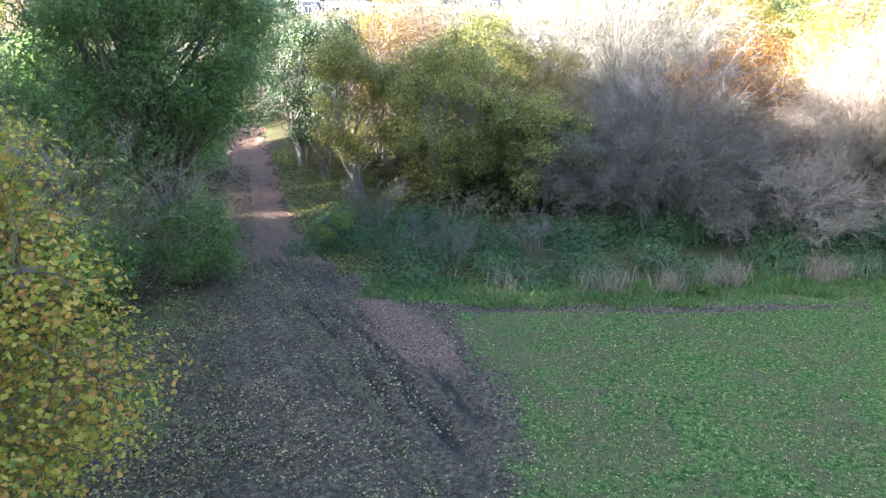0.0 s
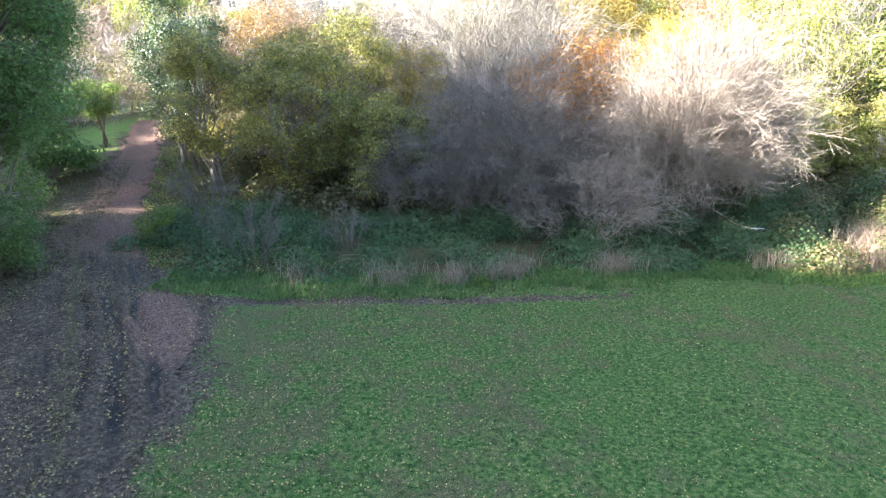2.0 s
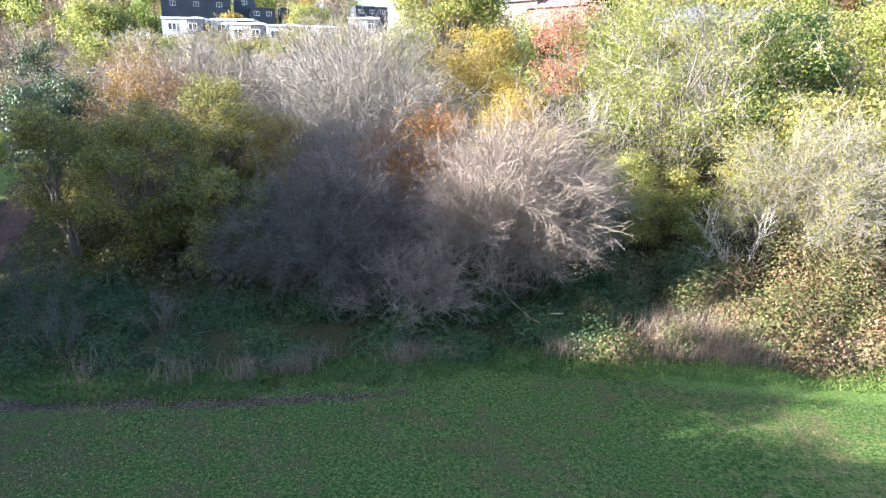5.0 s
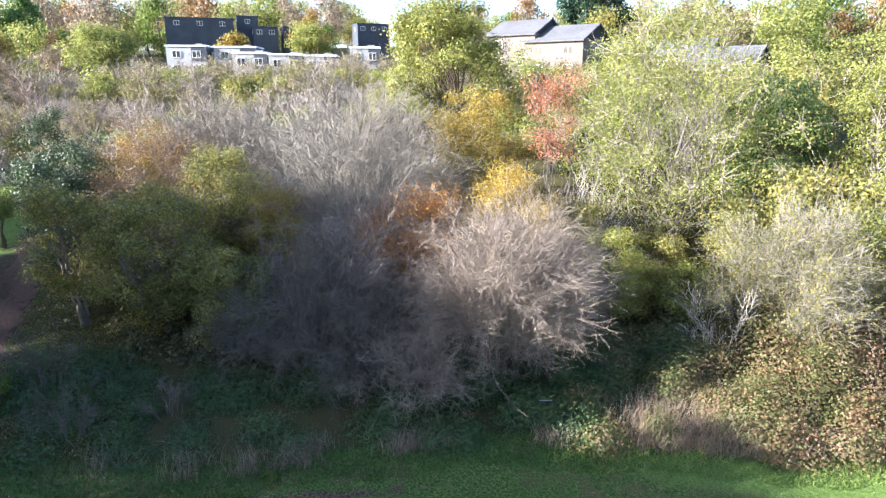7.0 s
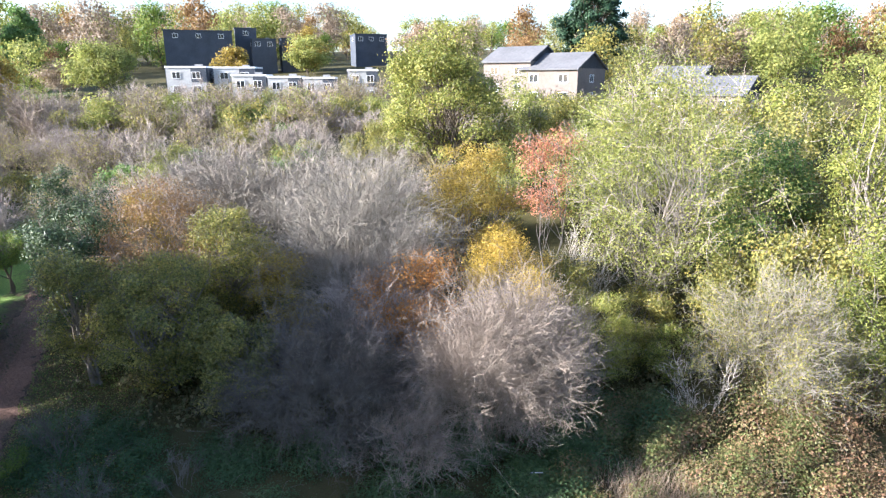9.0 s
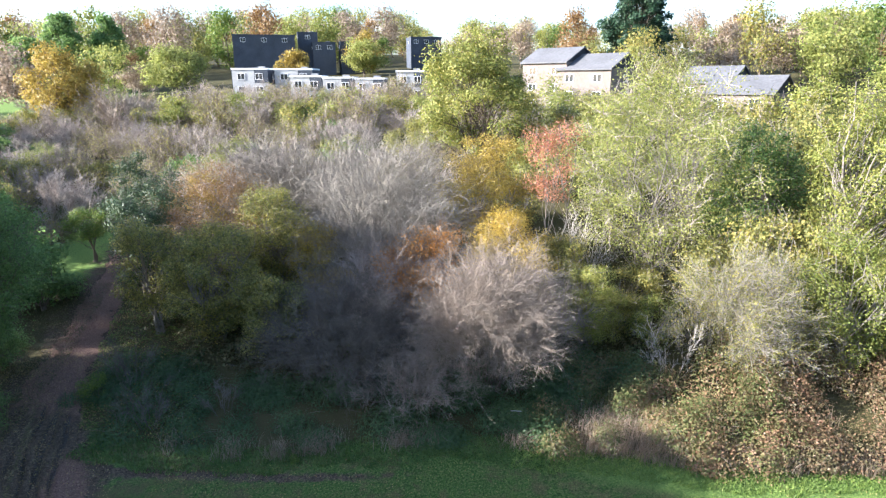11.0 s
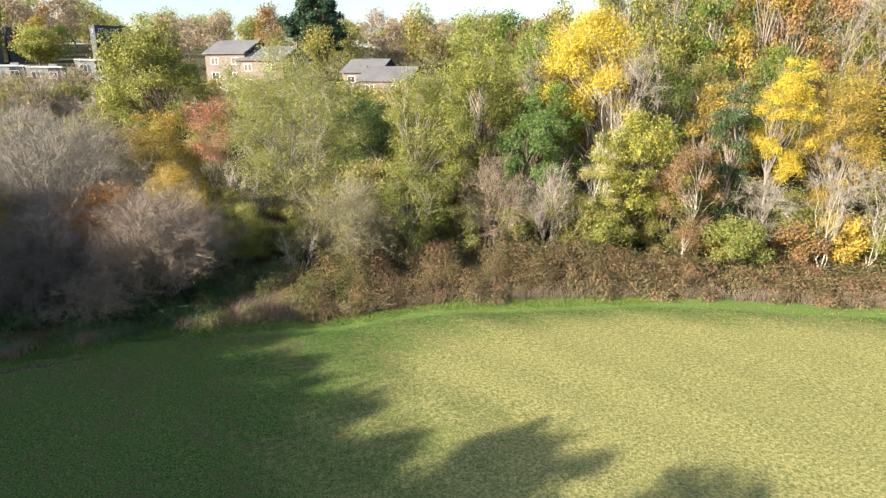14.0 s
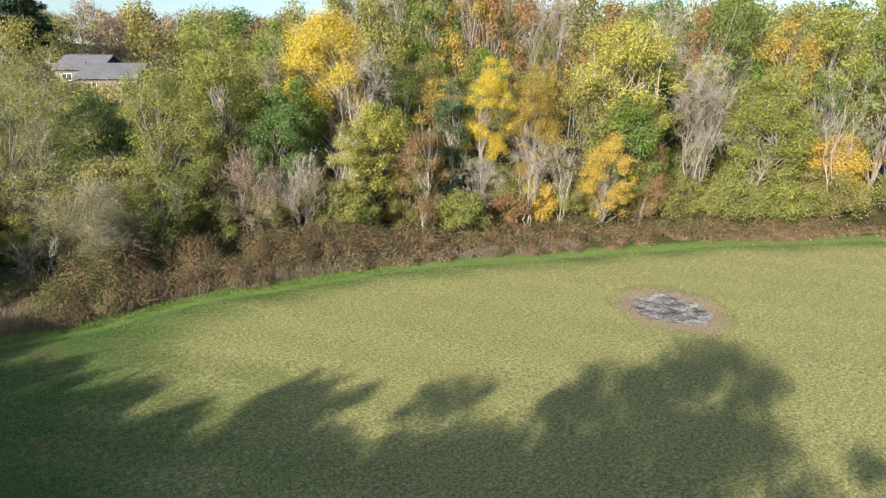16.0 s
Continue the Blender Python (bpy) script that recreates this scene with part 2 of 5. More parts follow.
def tubes(lines, radii, sides):
    """Tapered tubes round polylines: lines (N, K, 3), radii (N, K)."""
    n, k, _ = lines.shape
    d = np.empty_like(lines)
    d[:, 1:-1] = lines[:, 2:] - lines[:, :-2]
    d[:, 0], d[:, -1] = lines[:, 1] - lines[:, 0], lines[:, -1] - lines[:, -2]
    d = unit(d)
    ref = np.where(np.abs(d[..., 2:3]) > 0.8, np.array([1.0, 0, 0]), np.array([0, 0, 1.0]))
    a = unit(np.cross(d, ref))
    b = np.cross(d, a)
    ang = np.arange(sides) * 2 * np.pi / sides
    ring = a[:, :, None] * np.cos(ang)[:, None] + b[:, :, None] * np.sin(ang)[:, None]
    v = (lines[:, :, None] + ring * radii[:, :, None, None]).reshape(-1, 3)
    i, j, s = np.meshgrid(np.arange(n), np.arange(k - 1), np.arange(sides), indexing="ij")
    s2 = (s + 1) % sides
    base = (i * k + j) * sides
    f = np.stack([base + s, base + s2, base + sides + s2, base + sides + s], -1).reshape(-1, 4)
    return v, f


def ribbons(lines, radii, rng):
    """Flat tapering strips along polylines, for the finest twigs."""
    n, k, _ = lines.shape
    d = unit(lines[:, -1] - lines[:, 0])
    w = unit(np.cross(d, rng.normal(size=(n, 3))))[:, None] * (radii * 1.35)[..., None]
    v = np.stack([lines - w, lines + w], 2).reshape(-1, 3)
    i, j = np.meshgrid(np.arange(n), np.arange(k - 1), indexing="ij")
    b = (i * k + j) * 2
    return v, np.stack([b, b + 1, b + 3, b + 2], -1).reshape(-1, 4)


def join(parts):
    vs, fs, o = [], [], 0
    for v, f in parts:
        vs.append(v)
        fs.append(f + o)
        o += len(v)
    return np.concatenate(vs), np.concatenate(fs)


def leaf_quads(rng, pos, normal, length, width, droop=0.0):
    """One folded, pointed leaf a place."""
    n = len(pos)
    nrm = unit(normal)
    t = unit(np.cross(nrm, rng.normal(size=(n, 3))))
    t[:, 2] -= droop
    t = unit(t)
    w = np.cross(nrm, t)
    ls = (length * rng.uniform(0.7, 1.3, n))[:, None]
    ws = ls * (width / length)
    off = nrm * ls * rng.uniform(-0.12, 0.12, (n, 1))
    v = np.stack([pos - t * ls * 0.5, pos + w * ws * 0.5 + off, pos + t * ls * 0.5, pos - w * ws * 0.5 + off], 1).reshape(-1, 3)
    f = np.arange(n * 4).reshape(-1, 4)
    return v, f


def leaf_tris(rng, pos, normal, length):
    """Three-cornered sprays for trees far off."""
    n = len(pos)
    t = unit(np.cross(unit(normal), rng.normal(size=(n, 3))))
    w = np.cross(unit(normal), t)
    ls = (length * rng.uniform(0.7, 1.3, n))[:, None]
    v = np.stack([pos - t * ls * 0.55, pos + t * ls * 0.45 + w * ls * 0.5, pos + t * ls * 0.5 - w * ls * 0.45], 1).reshape(-1, 3)
    return v, np.arange(n * 3).reshape(-1, 3)


def bend(rng, a, b, k, sag, wob):
    """Curved lines from a to b (N, 3) with k points, lifted in the middle by sag of their length."""
    n = len(a)
    u = np.linspace(0, 1, k)[None, :, None]
    ln = np.linalg.norm(b - a, axis=1)[:, None, None]
    p = a[:, None] * (1 - u) + b[:, None] * u
    arch = np.sin(u * np.pi)
    side = rng.normal(size=(n, 1, 3)) * wob
    p = p + arch * ln * (np.array([0, 0, sag]) + side)
    j = rng.normal(size=(n, k, 3)) * wob * 0.35 * ln
    j[:, 0] = 0
    return p + j


def sprout(rng, lines, radii, count, length, spread, up, k=4, t0=0.25, t1=1.0, rad=0.5):
    """Shoots from the points of lines: count a line."""
    n, kk, _ = lines.shape
    pi = np.repeat(np.arange(n), count)
    m = len(pi)
    t = rng.uniform(t0, t1, m) * (kk - 1)
    i0 = np.minimum(t.astype(int), kk - 2)
    fr = (t - i0)[:, None]
    st = lines[pi, i0] * (1 - fr) + lines[pi, i0 + 1] * fr
    dr = unit(lines[pi, i0 + 1] - lines[pi, i0])
    d = unit(dr + rng.normal(size=(m, 3)) * spread + np.array([0, 0, up]))
    ln = (length * rng.uniform(0.55, 1.25, m))[:, None]
    out = bend(rng, st, st + d * ln, k, 0.07, 0.12)
    r0 = radii[pi, i0] * rad
    r = r0[:, None] * np.linspace(1, 0.2, k)[None]
    return out, r


# ---- plants ----
def tree(x, y, h, r, leaf, label, bark="brown", name="tree", category="tree", group="", base=0.3, clumps=26, leaves=6000,
         size=0.24, trunk=0.16, seed=0, stems=1, twigs=10, shape=1.0, fill=0.5, lean=(0, 0), squash=0.8, sink=0.15, twig_bark=None,
         clump_r=0.34, sz=None, broad=False, count=2.0):
    """A tree or shrub of height h and crown radius r: stems, limbs to each clump, twigs, and a crown of single leaves."""
    rng = np.random.default_rng(seed + 11)
    root = thing(name, x, y, (gz(x, y) if sz is None else sz) - sink, label, category, group)
    zb = h * base
    hc = h - zb
    if leaves > 8000:
        clumps, clump_r, twigs = int(clumps * 2.0), clump_r * 0.68, max(4, twigs // 2)
    # clump places inside an uneven egg
    d = unit(rng.normal(size=(clumps, 3)))
    d[:, 2] = np.abs(d[:, 2]) * np.where(rng.random(clumps) < (0.52 if base < 0.12 else 0.62), 1, -1)
    rad = rng.uniform(fill, 1.0, clumps) ** 0.7
    lump = rng.uniform(0.78, 1.12, clumps)
    cr = r * clump_r * rng.uniform(0.7, 1.3, clumps)
    c = d * (rad * lump)[:, None] * np.array([r * 0.86, r * 0.86, hc * 0.44])
    low = np.clip(-c[:, 2] / (hc * 0.5), 0, 1)
    c[:, :2] *= (1 - low * (1 - shape) - np.clip(c[:, 2:3] / (hc * 0.5), 0, 1)[:, 0] * 0.25)[:, None]
    c[:, 2] += zb + hc * 0.5
    c[:, 0] += lean[0] * c[:, 2] / h
    c[:, 1] += lean[1] * c[:, 2] / h
    # stems
    foot = rng.normal(size=(stems, 3)) * np.array([0.18, 0.18, 0]) * (stems > 1) * max(r * 0.25, 0.4)
    top = np.stack([rng.normal(size=stems) * r * 0.12 + lean[0], rng.normal(size=stems) * r * 0.12 + lean[1], np.full(stems, h * 0.86)], 1)
    if stems > 1:
        a = rng.uniform(0, 6.28, stems)
        top[:, 0] += np.cos(a) * r * 0.5
        top[:, 1] += np.sin(a) * r * 0.5
        top[:, 2] *= rng.uniform(0.75, 1.05, stems)
    st = bend(rng, foot, top, 9, 0.0, 0.05)
    sr = trunk * (np.linspace(1, 0.16, 9) ** 1.1)[None] * rng.uniform(0.7, 1.1, (stems, 1))
    sr[:, 0] *= 1.35
    for i in range(stems):
        v, f = tubes(st[i:i + 1], sr[i:i + 1], 7 if stems < 4 else 5)
        child("trunk", mesh_of("trunk", v, f, BARK[bark], True), root)
    # limbs out to the clumps
    si = rng.integers(0, stems, clumps)
    hh = np.clip((c[:, 2] / h - 0.14) * rng.uniform(0.7, 0.98, clumps), 0.06, 0.92) * 8
    i0 = np.minimum(hh.astype(int), 7)
    fr = (hh - i0)[:, None]
    a0 = st[si, i0] * (1 - fr) + st[si, i0 + 1] * fr
    limb = bend(rng, a0, c, 5, 0.08, 0.06)
    lr = (sr[si, i0] * (0.5 if leaves else 0.3))[:, None] * np.linspace(1, 0.25, 5)[None]
    bits = [tubes(limb, lr, 4)]
    # twigs inside the clumps
    if twigs:
        pi = np.repeat(np.arange(clumps), twigs)
        dd = unit(rng.normal(size=(len(pi), 3)) + np.array([0, 0, 0.35]) + unit(c[pi] - np.array([lean[0], lean[1], h * 0.5])) * 0.7)
        e = c[pi] + dd * (cr[pi] * rng.uniform(0.6, 1.25, len(pi)))[:, None]
        ln = bend(rng, c[pi] - dd * cr[pi][:, None] * 0.2, e, 3, 0.03, 0.05)
        tr = np.full((len(pi), 1), max(trunk * 0.07, 0.012)) * np.linspace(1, 0.35, 3)[None]
        tw = ribbons(ln, tr, rng)
        if twig_bark is None:
            bits.append(tw)
        else:
            tagged(child("brushwood", mesh_of("brushwood", *tw, BARK[twig_bark]), root), kind="stuff")
    v, f = join(bits)
    tagged(child("branchwork", mesh_of("branchwork", v, f, BARK[bark], True), root), kind="stuff")
    # leaves
    if broad:
        leaves, size = int(leaves * 1.2), size * 1.12
    else:
        leaves, size = int(leaves * count), size * (0.70 if size < 0.19 else 0.86)
    if leaves:
        w = cr ** 2 * rng.uniform(0.6, 1.4, clumps)
        pi = rng.choice(clumps, leaves, p=w / w.sum())
        dd = unit(rng.normal(size=(leaves, 3)))
        q = rng.random(leaves) ** 0.45 * (1 + 0.25 * rng.normal(size=leaves) * (rng.random(leaves) < 0.3))
        p = c[pi] + dd * (cr[pi] * q)[:, None] * np.array([1.1, 1.1, squash])
        p[:, 2] = np.maximum(p[:, 2], 0.05)
        nr = dd * 1.0 + rng.normal(size=(leaves, 3)) * 0.6 + np.array([0, 0, 0.45])
        v, f = leaf_quads(rng, p, nr, size * 1.1, size * 0.92, 0.3) if broad else leaf_tris(rng, p, nr, size)
        child("crown", mesh_of("crown", v, f, LEAF[leaf]), root)
    return root


def bare_shrub(x, y, h, r, label, bark="twig", seed=0, stems=22, n1=7, n2=8, n3=5, thick=0.05, name="bare_shrub", category="shrub",
               group="", up=0.25, leaf=None, leaves=0, size=0.12, fine=0.0095, droop=0.0, sink=0.2, arch=0.12, dome=True, sway=(0.03, 0.01), reach=(0.21, 0.125, 0.07), spread=0.5, low=0.13):
    """A leafless shrub: many arching stems from one stool, each with three orders of twigs."""
    rng = np.random.default_rng(seed + 77)
    root = thing(name, x, y, gz(x, y) - sink, label, category, group)
    a = rng.uniform(0, 2 * np.pi, stems)
    q = np.sqrt(rng.uniform(0.02, 1, stems)) if dome else np.sqrt(rng.uniform(0.02, 0.8, stems))
    foot = np.stack([np.cos(a) * q * r * 0.3, np.sin(a) * q * r * 0.3, np.zeros(stems)], 1)
    el = np.sqrt(np.maximum(1 - (q * 0.95) ** 2, low)) if dome else 1 - 0.45 * q ** 1.6
    tip = np.stack([np.cos(a) * q * r * 0.86, np.sin(a) * q * r * 0.86, h * 0.84 * el * rng.uniform(0.85, 1.08, stems)], 1)
    s = bend(rng, foot, tip, 7, arch, 0.11 if dome else 0.05)
    sr = thick * np.linspace(1, 0.12, 7)[None] * rng.uniform(0.6, 1.2, (stems, 1))
    for i in range(stems):
        v, f = tubes(s[i:i + 1], sr[i:i + 1], 5)
        child("stem", mesh_of("stem", v, f, BARK["brown" if dome and bark != "pale" else bark], True), root)
    out = unit(tip * np.array([1, 1, 0.35]) + 1e-6)
    l1, r1 = sprout(rng, s, sr, n1, h * reach[0] * (1.15 if dome else 1.0), spread * 1.1, up, 4, (0.35 if low > 0.2 else 0.12) if dome else 0.22, 1.0, 0.55)
    l1 = l1 + np.linspace(0, 1, 4)[None, :, None] ** 2 * (np.repeat(out, n1, 0)[:, None] * h * 0.09 + np.array([sway[0], sway[1], -0.025 if dome else 0]) * h)
    r1 = r1 * np.array([[0.8, 0.62, 0.5, 0.4]]) / np.linspace(1, 0.2, 4)[None] ** 0.5 if dome else r1
    l2, r2 = sprout(rng, l1, r1, n2, h * reach[1] * (1.2 if dome else 1.0), spread * 0.95, up * 0.8 - droop, 3, 0.12, 1.0, 0.55)
    r1, r2 = np.maximum(r1, fine * 0.7), np.maximum(r2, fine * np.array([[0.95, 0.75, 0.45]]))
    bits = [tubes(l1, r1, 3), ribbons(l2, r2, rng)]
    if n3:
        l3, r3 = sprout(rng, l2, r2, n3, h * reach[2] * (1.25 if dome else 1.0), spread * 0.95, up * 0.5 - droop, 2, 0.15, 1.0, 0.6)
        bits.append(ribbons(l3, np.maximum(r3 * 0.65, fine * 0.5), rng))
    v, f = join(bits)
    tagged(child("brushwood", mesh_of("brushwood", v, f, BARK[bark]), root), kind="stuff")
    if leaf:
        li = rng.integers(0, len(l2), leaves)
        p = l2[li, rng.integers(1, 3, leaves)] + rng.normal(size=(leaves, 3)) * 0.12
        v, f = leaf_quads(rng, p, rng.normal(size=(leaves, 3)) + np.array([0, 0, 0.6]), size, size * 0.7, 0.2)
        child("foliage", mesh_of("foliage", v, f, LEAF[leaf]), root)
    return root


def bare_tree(x, y, h, r, label, seed, stems=1, bark="grey", twig="grey_twig", twigs=24, clumps=40, trunk=0.16, base=0.22, name="bare_tree", category="tree", group=""):
    """A leafless tree: tall stems, limbs along their upper part, and sprays of fine twigs at the ends."""
    return tree(x, y, h, r, "tan", label, bark, name, category, group, base=base, clumps=clumps, leaves=0, trunk=trunk, seed=seed, stems=stems, twigs=twigs, fill=0.25, clump_r=0.42, twig_bark=twig)


# ---- ground: one sheet to the horizon ----
TR_Y = (-300, -60, -10, 0, 6, 10.7, 12.9, 14.7, 17, 18.6, 20.4, 21.5, 23.5, 28, 33.2, 45, 54, 71, 110)
TR_L = (-4, -4, -6, -7.2, -8.2, -9.4, -10.8, -12.2, -13.2, -13.9, -14.8, -15.3, -16.2, -18.4, -21.4, -28.0, -33.2, -42.5, -66)
TR_R = (9, 8, 4, 2.2, 0.8, -0.4, -1.0, -1.6, -2.8, -3.6, -4.2, -6.4, -9.1, -13.0, -16.3, -23.2, -28.4, -37.5, -62)


def track_side(x, y):
    """Metres inside the bare track (positive) or outside it (negative)."""
    return np.minimum(x - np.interp(y, TR_Y, TR_L), np.interp(y, TR_Y, TR_R) - x)


def wob(x, y, f=1.0):
    return (np.sin(x * 1.7 * f + 2 * np.sin(y * 0.9 * f)) + np.sin(y * 2.3 * f + 1.7 * np.sin(x * 1.1 * f + 1)) + np.sin((x + y) * 3.9 * f)) / 3


def footpath(x, y):
    """Worn line along the edge of the meadow."""
    c = np.interp(x, (-6, -3.5, 3, 6, 10, 14, 20, 30), (20.2, 20.5, 21.6, 22.4, 23.6, 25.3, 26.2, 26.8))
    fade = np.clip((16 - x) / 9, 0, 1) * np.clip((x + 9) / 3, 0, 1)
    return np.clip(1.3 - np.abs(y - c) / 0.55, 0, 1) * fade


def spaced(a, b, step):
    return np.arange(a, b, step)


gx = np.concatenate([-np.geomspace(4000, 75, 26), spaced(-70, -30, 1.6), spaced(-30, 45, 0.5), spaced(45, 125, 1.2), np.geomspace(130, 4000, 28)])
gy = np.concatenate([-np.geomspace(4000, 65, 24), spaced(-60, -8, 1.6), spaced(-8, 40, 0.5), spaced(40, 125, 1.6), np.geomspace(130, 4500, 30)])
X, Y = np.meshgrid(gx, gy)
Z = land(X, Y)
ts_ = track_side(X, Y)
Z = Z - 0.10 * np.clip(ts_ / 1.0, 0, 1) * (Y < 70) - 0.05 * footpath(X, Y) - 0.05 * np.clip(1 - np.hypot(X - 70.6, Y - 4.8) / 4, 0, 1)
nx, ny = len(gx), len(gy)
idx = np.arange(nx * ny).reshape(ny, nx)
faces = np.stack([idx[:-1, :-1], idx[:-1, 1:], idx[1:, 1:], idx[1:, :-1]], -1).reshape(-1, 4)

m = Mat("meadow_and_woodland_floor", 0.9, 0.15)
fine = m.noise(9.0, 4.0)
blade = m.noise(38.0, 3.0)
tuft = m.noise(2.2, 3.0)
broad = m.noise(0.22, 3.0)
green = m.ramp(m.math("ADD", m.math("MULTIPLY", fine, 0.55), m.math("MULTIPLY", blade, 0.45)), [(0.40, (0.018, 0.038, 0.009)), (0.48, (0.050, 0.105, 0.019)), (0.55, (0.10, 0.15, 0.034)), (0.63, (0.22, 0.19, 0.08))])
thatch = m.ramp(blade, [(0.35, (0.035, 0.027, 0.014)), (0.52, (0.11, 0.085, 0.042)), (0.68, (0.24, 0.19, 0.10))])
thin = m.ramp(m.math("ADD", m.math("MULTIPLY", m.noise(1.1, 5.0, (1, 1, 1), 0.7), 0.6), m.math("ADD", m.math("MULTIPLY", broad, 0.4), m.math("MULTIPLY", m.attr("worn"), 0.09))), [(0.50, (0, 0, 0)), (0.61, (0.7, 0.7, 0.7))])
green = m.mix(thin, green, thatch)
mid = m.noise(4.6, 3.0, (1, 1, 1), 0.7)
straw = m.ramp(m.math("ADD", m.math("MULTIPLY", fine, 0.35), m.math("ADD", m.math("MULTIPLY", mid, 0.5), m.math("MULTIPLY", blade, 0.15))), [(0.38, (0.085, 0.11, 0.03)), (0.5, (0.235, 0.225, 0.08)), (0.62, (0.44, 0.385, 0.17))])
soil = m.ramp(m.math("ADD", m.math("MULTIPLY", fine, 0.55), m.math("MULTIPLY", blade, 0.45)), [(0.38, (0.020, 0.015, 0.010)), (0.5, (0.075, 0.055, 0.037)), (0.62, (0.19, 0.14, 0.095))])
litter = m.ramp(m.math("ADD", m.math("MULTIPLY", fine, 0.5), m.math("MULTIPLY", blade, 0.5)), [(0.35, (0.035, 0.035, 0.014)), (0.5, (0.08, 0.065, 0.028)), (0.62, (0.05, 0.07, 0.02)), (0.75, (0.17, 0.13, 0.06))])
def soften(a, w=0.5):
    return m.math("ADD", m.attr(a), m.math("MULTIPLY", m.math("SUBTRACT", tuft, 0.5), w))
def step(v, lo, hi):
    return m.ramp(v, [(lo, (0, 0, 0)), (hi, (1, 1, 1))])
col = m.mix(step(soften("dry", 0.7), 0.30, 0.75), green, straw)
lush = m.ramp(m.math("ADD", m.math("MULTIPLY", fine, 0.5), m.math("MULTIPLY", blade, 0.5)), [(0.38, (0.06, 0.105, 0.022)), (0.52, (0.14, 0.21, 0.047)), (0.66, (0.24, 0.28, 0.08))])
col = m.mix(step(soften("verge", 0.5), 0.3, 0.7), col, lush)
col = m.mix(step(soften("wood", 0.6), 0.35, 0.65), col, litter)
col = m.mix(step(soften("dirt", 0.9), 0.32, 0.62), col, soil)
m.color(col)
m.bump(m.math("ADD", m.math("MULTIPLY", blade, 0.6), m.math("ADD", fine, m.math("ADD", m.math("MULTIPLY", tuft, 0.7), m.math("MULTIPLY", mid, 0.3)))), 0.8, 0.05)
GROUND = m.m
me = mesh_of("ground", np.stack([X, Y, Z], -1).reshape(-1, 3), faces, GROUND, True)
S = (Y - edge(X))


def attribute(me, name, values):
    a = me.attributes.new(name, "FLOAT", "POINT")
    a.data.foreach_set("value", np.asarray(values, np.float32).ravel())


dirt = np.maximum(np.clip(0.5 + ts_ / np.where(X < np.interp(Y, TR_Y, TR_L) + 2, 7.0, 2.6) + 0.3 * wob(X, Y, 0.6), 0, 1) * np.clip((60 - Y) / 8, 0, 1), footpath(X, Y) * 0.75)
attribute(me, "dirt", dirt)
LAWN = np.clip(1.4 - np.hypot((X + 160) / 55, (Y - 143) / 45), 0, 1) + np.clip(1.5 - np.hypot((X + 34) / 6, (Y - 50) / 9), 0, 1)
attribute(me, "worn", np.clip((9 - X) / 12, 0, 1))
# verge strip fades in from x 14: brighter green painted for its sunlit stretch
attribute(me, "verge", np.clip(1.35 - np.abs(S + 0.9) / 1.6, 0, 1) * np.clip((X - 14) / 14, 0, 1) + LAWN)
attribute(me, "dry", np.clip((X - 20) / 28, 0, 1) * np.clip((-S - 1.0) / 8, 0, 1) * 0.85 + 0.18 * np.clip((X - 6) / 10, 0, 1) + 0.12 * wob(X, Y, 0.25))
park = np.clip(1.4 - np.hypot((X + 160) / 55, (Y - 143) / 45), 0, 1) + np.clip(1.3 - np.hypot((X + 47) / 11, (Y - 66) / 12), 0, 1) + np.clip(1.5 - np.hypot((X + 34) / 6, (Y - 50) / 9), 0, 1)
left_wood = np.clip((np.interp(Y, TR_Y, TR_L) + 0.5 - X) / 2.5, 0, 1) * np.clip((Y + 30) / 10, 0, 1)
attribute(me, "wood", np.clip(np.maximum(np.clip((S - 0.3) / 1.6, 0, 1), left_wood * 0.9) - park, 0, 1))
ground = tagged(new("ground", me), "mown green meadow rising into leaf-strewn woodland floor", "ground", kind="structure")

# ---- the track: bare mud and wood chips, with wheel ruts ----
st = 0.16
tx, ty = np.meshgrid(np.arange(-46, 10, st), np.concatenate([np.arange(-120, 0, 1.2), np.arange(0, 58, st)]))
side = track_side(tx, ty) + 0.6 * wob(tx, ty, 0.7) + 0.4 * wob(tx, ty, 2.1) + 0.25 * wob(ty, tx, 4.3) - 0.35
frac = (tx - np.interp(ty, TR_Y, TR_L)) / (np.interp(ty, TR_Y, TR_R) - np.interp(ty, TR_Y, TR_L))
ruts = np.zeros_like(tx)
moss_x = np.interp(ty, (-20, 0, 10.3, 12.1, 14, 17.3, 20.9, 25.1, 30), (3.5, 1.5, -2.5, -3.8, -5.3, -8.0, -11.0, -14.3, -17.5))
across = (tx - moss_x) * 0.78
for c, w_, a_ in ((0.42, 0.16, 1.0), (1.15, 0.28, 1.0), (2.0, 0.2, 0.8), (-0.55, 0.12, 0.45), (-1.9, 0.2, 0.35)):
    off = across - c + 0.10 * np.sin(ty * 0.8 + c * 9) + 0.05 * np.sin(ty * 2.6 + c * 30)
    gate = np.clip((ty - 9) / 6, 0.15, 1) * np.clip((28 - ty) / 4, 0, 1) * (0.75 + 0.25 * np.sin(ty * 1.3 + c * 20))
    ruts = ruts + a_ * gate * (np.exp(-(off / w_) ** 2) - 0.5 * np.exp(-((np.abs(off) - 2.0 * w_) / (w_ * 0.8)) ** 2))
tz = land(tx, ty) + 0.012 - 0.19 * ruts + 0.020 * wob(tx, ty, 1.3) + 0.018 * wob(tx, ty, 4.1) + 0.012 * wob(ty, tx, 7.7) - 0.09 * np.clip(1 - side / 0.5, 0, 1)
keep = (side > 0.0) & (track_side(tx, ty) > -0.15)
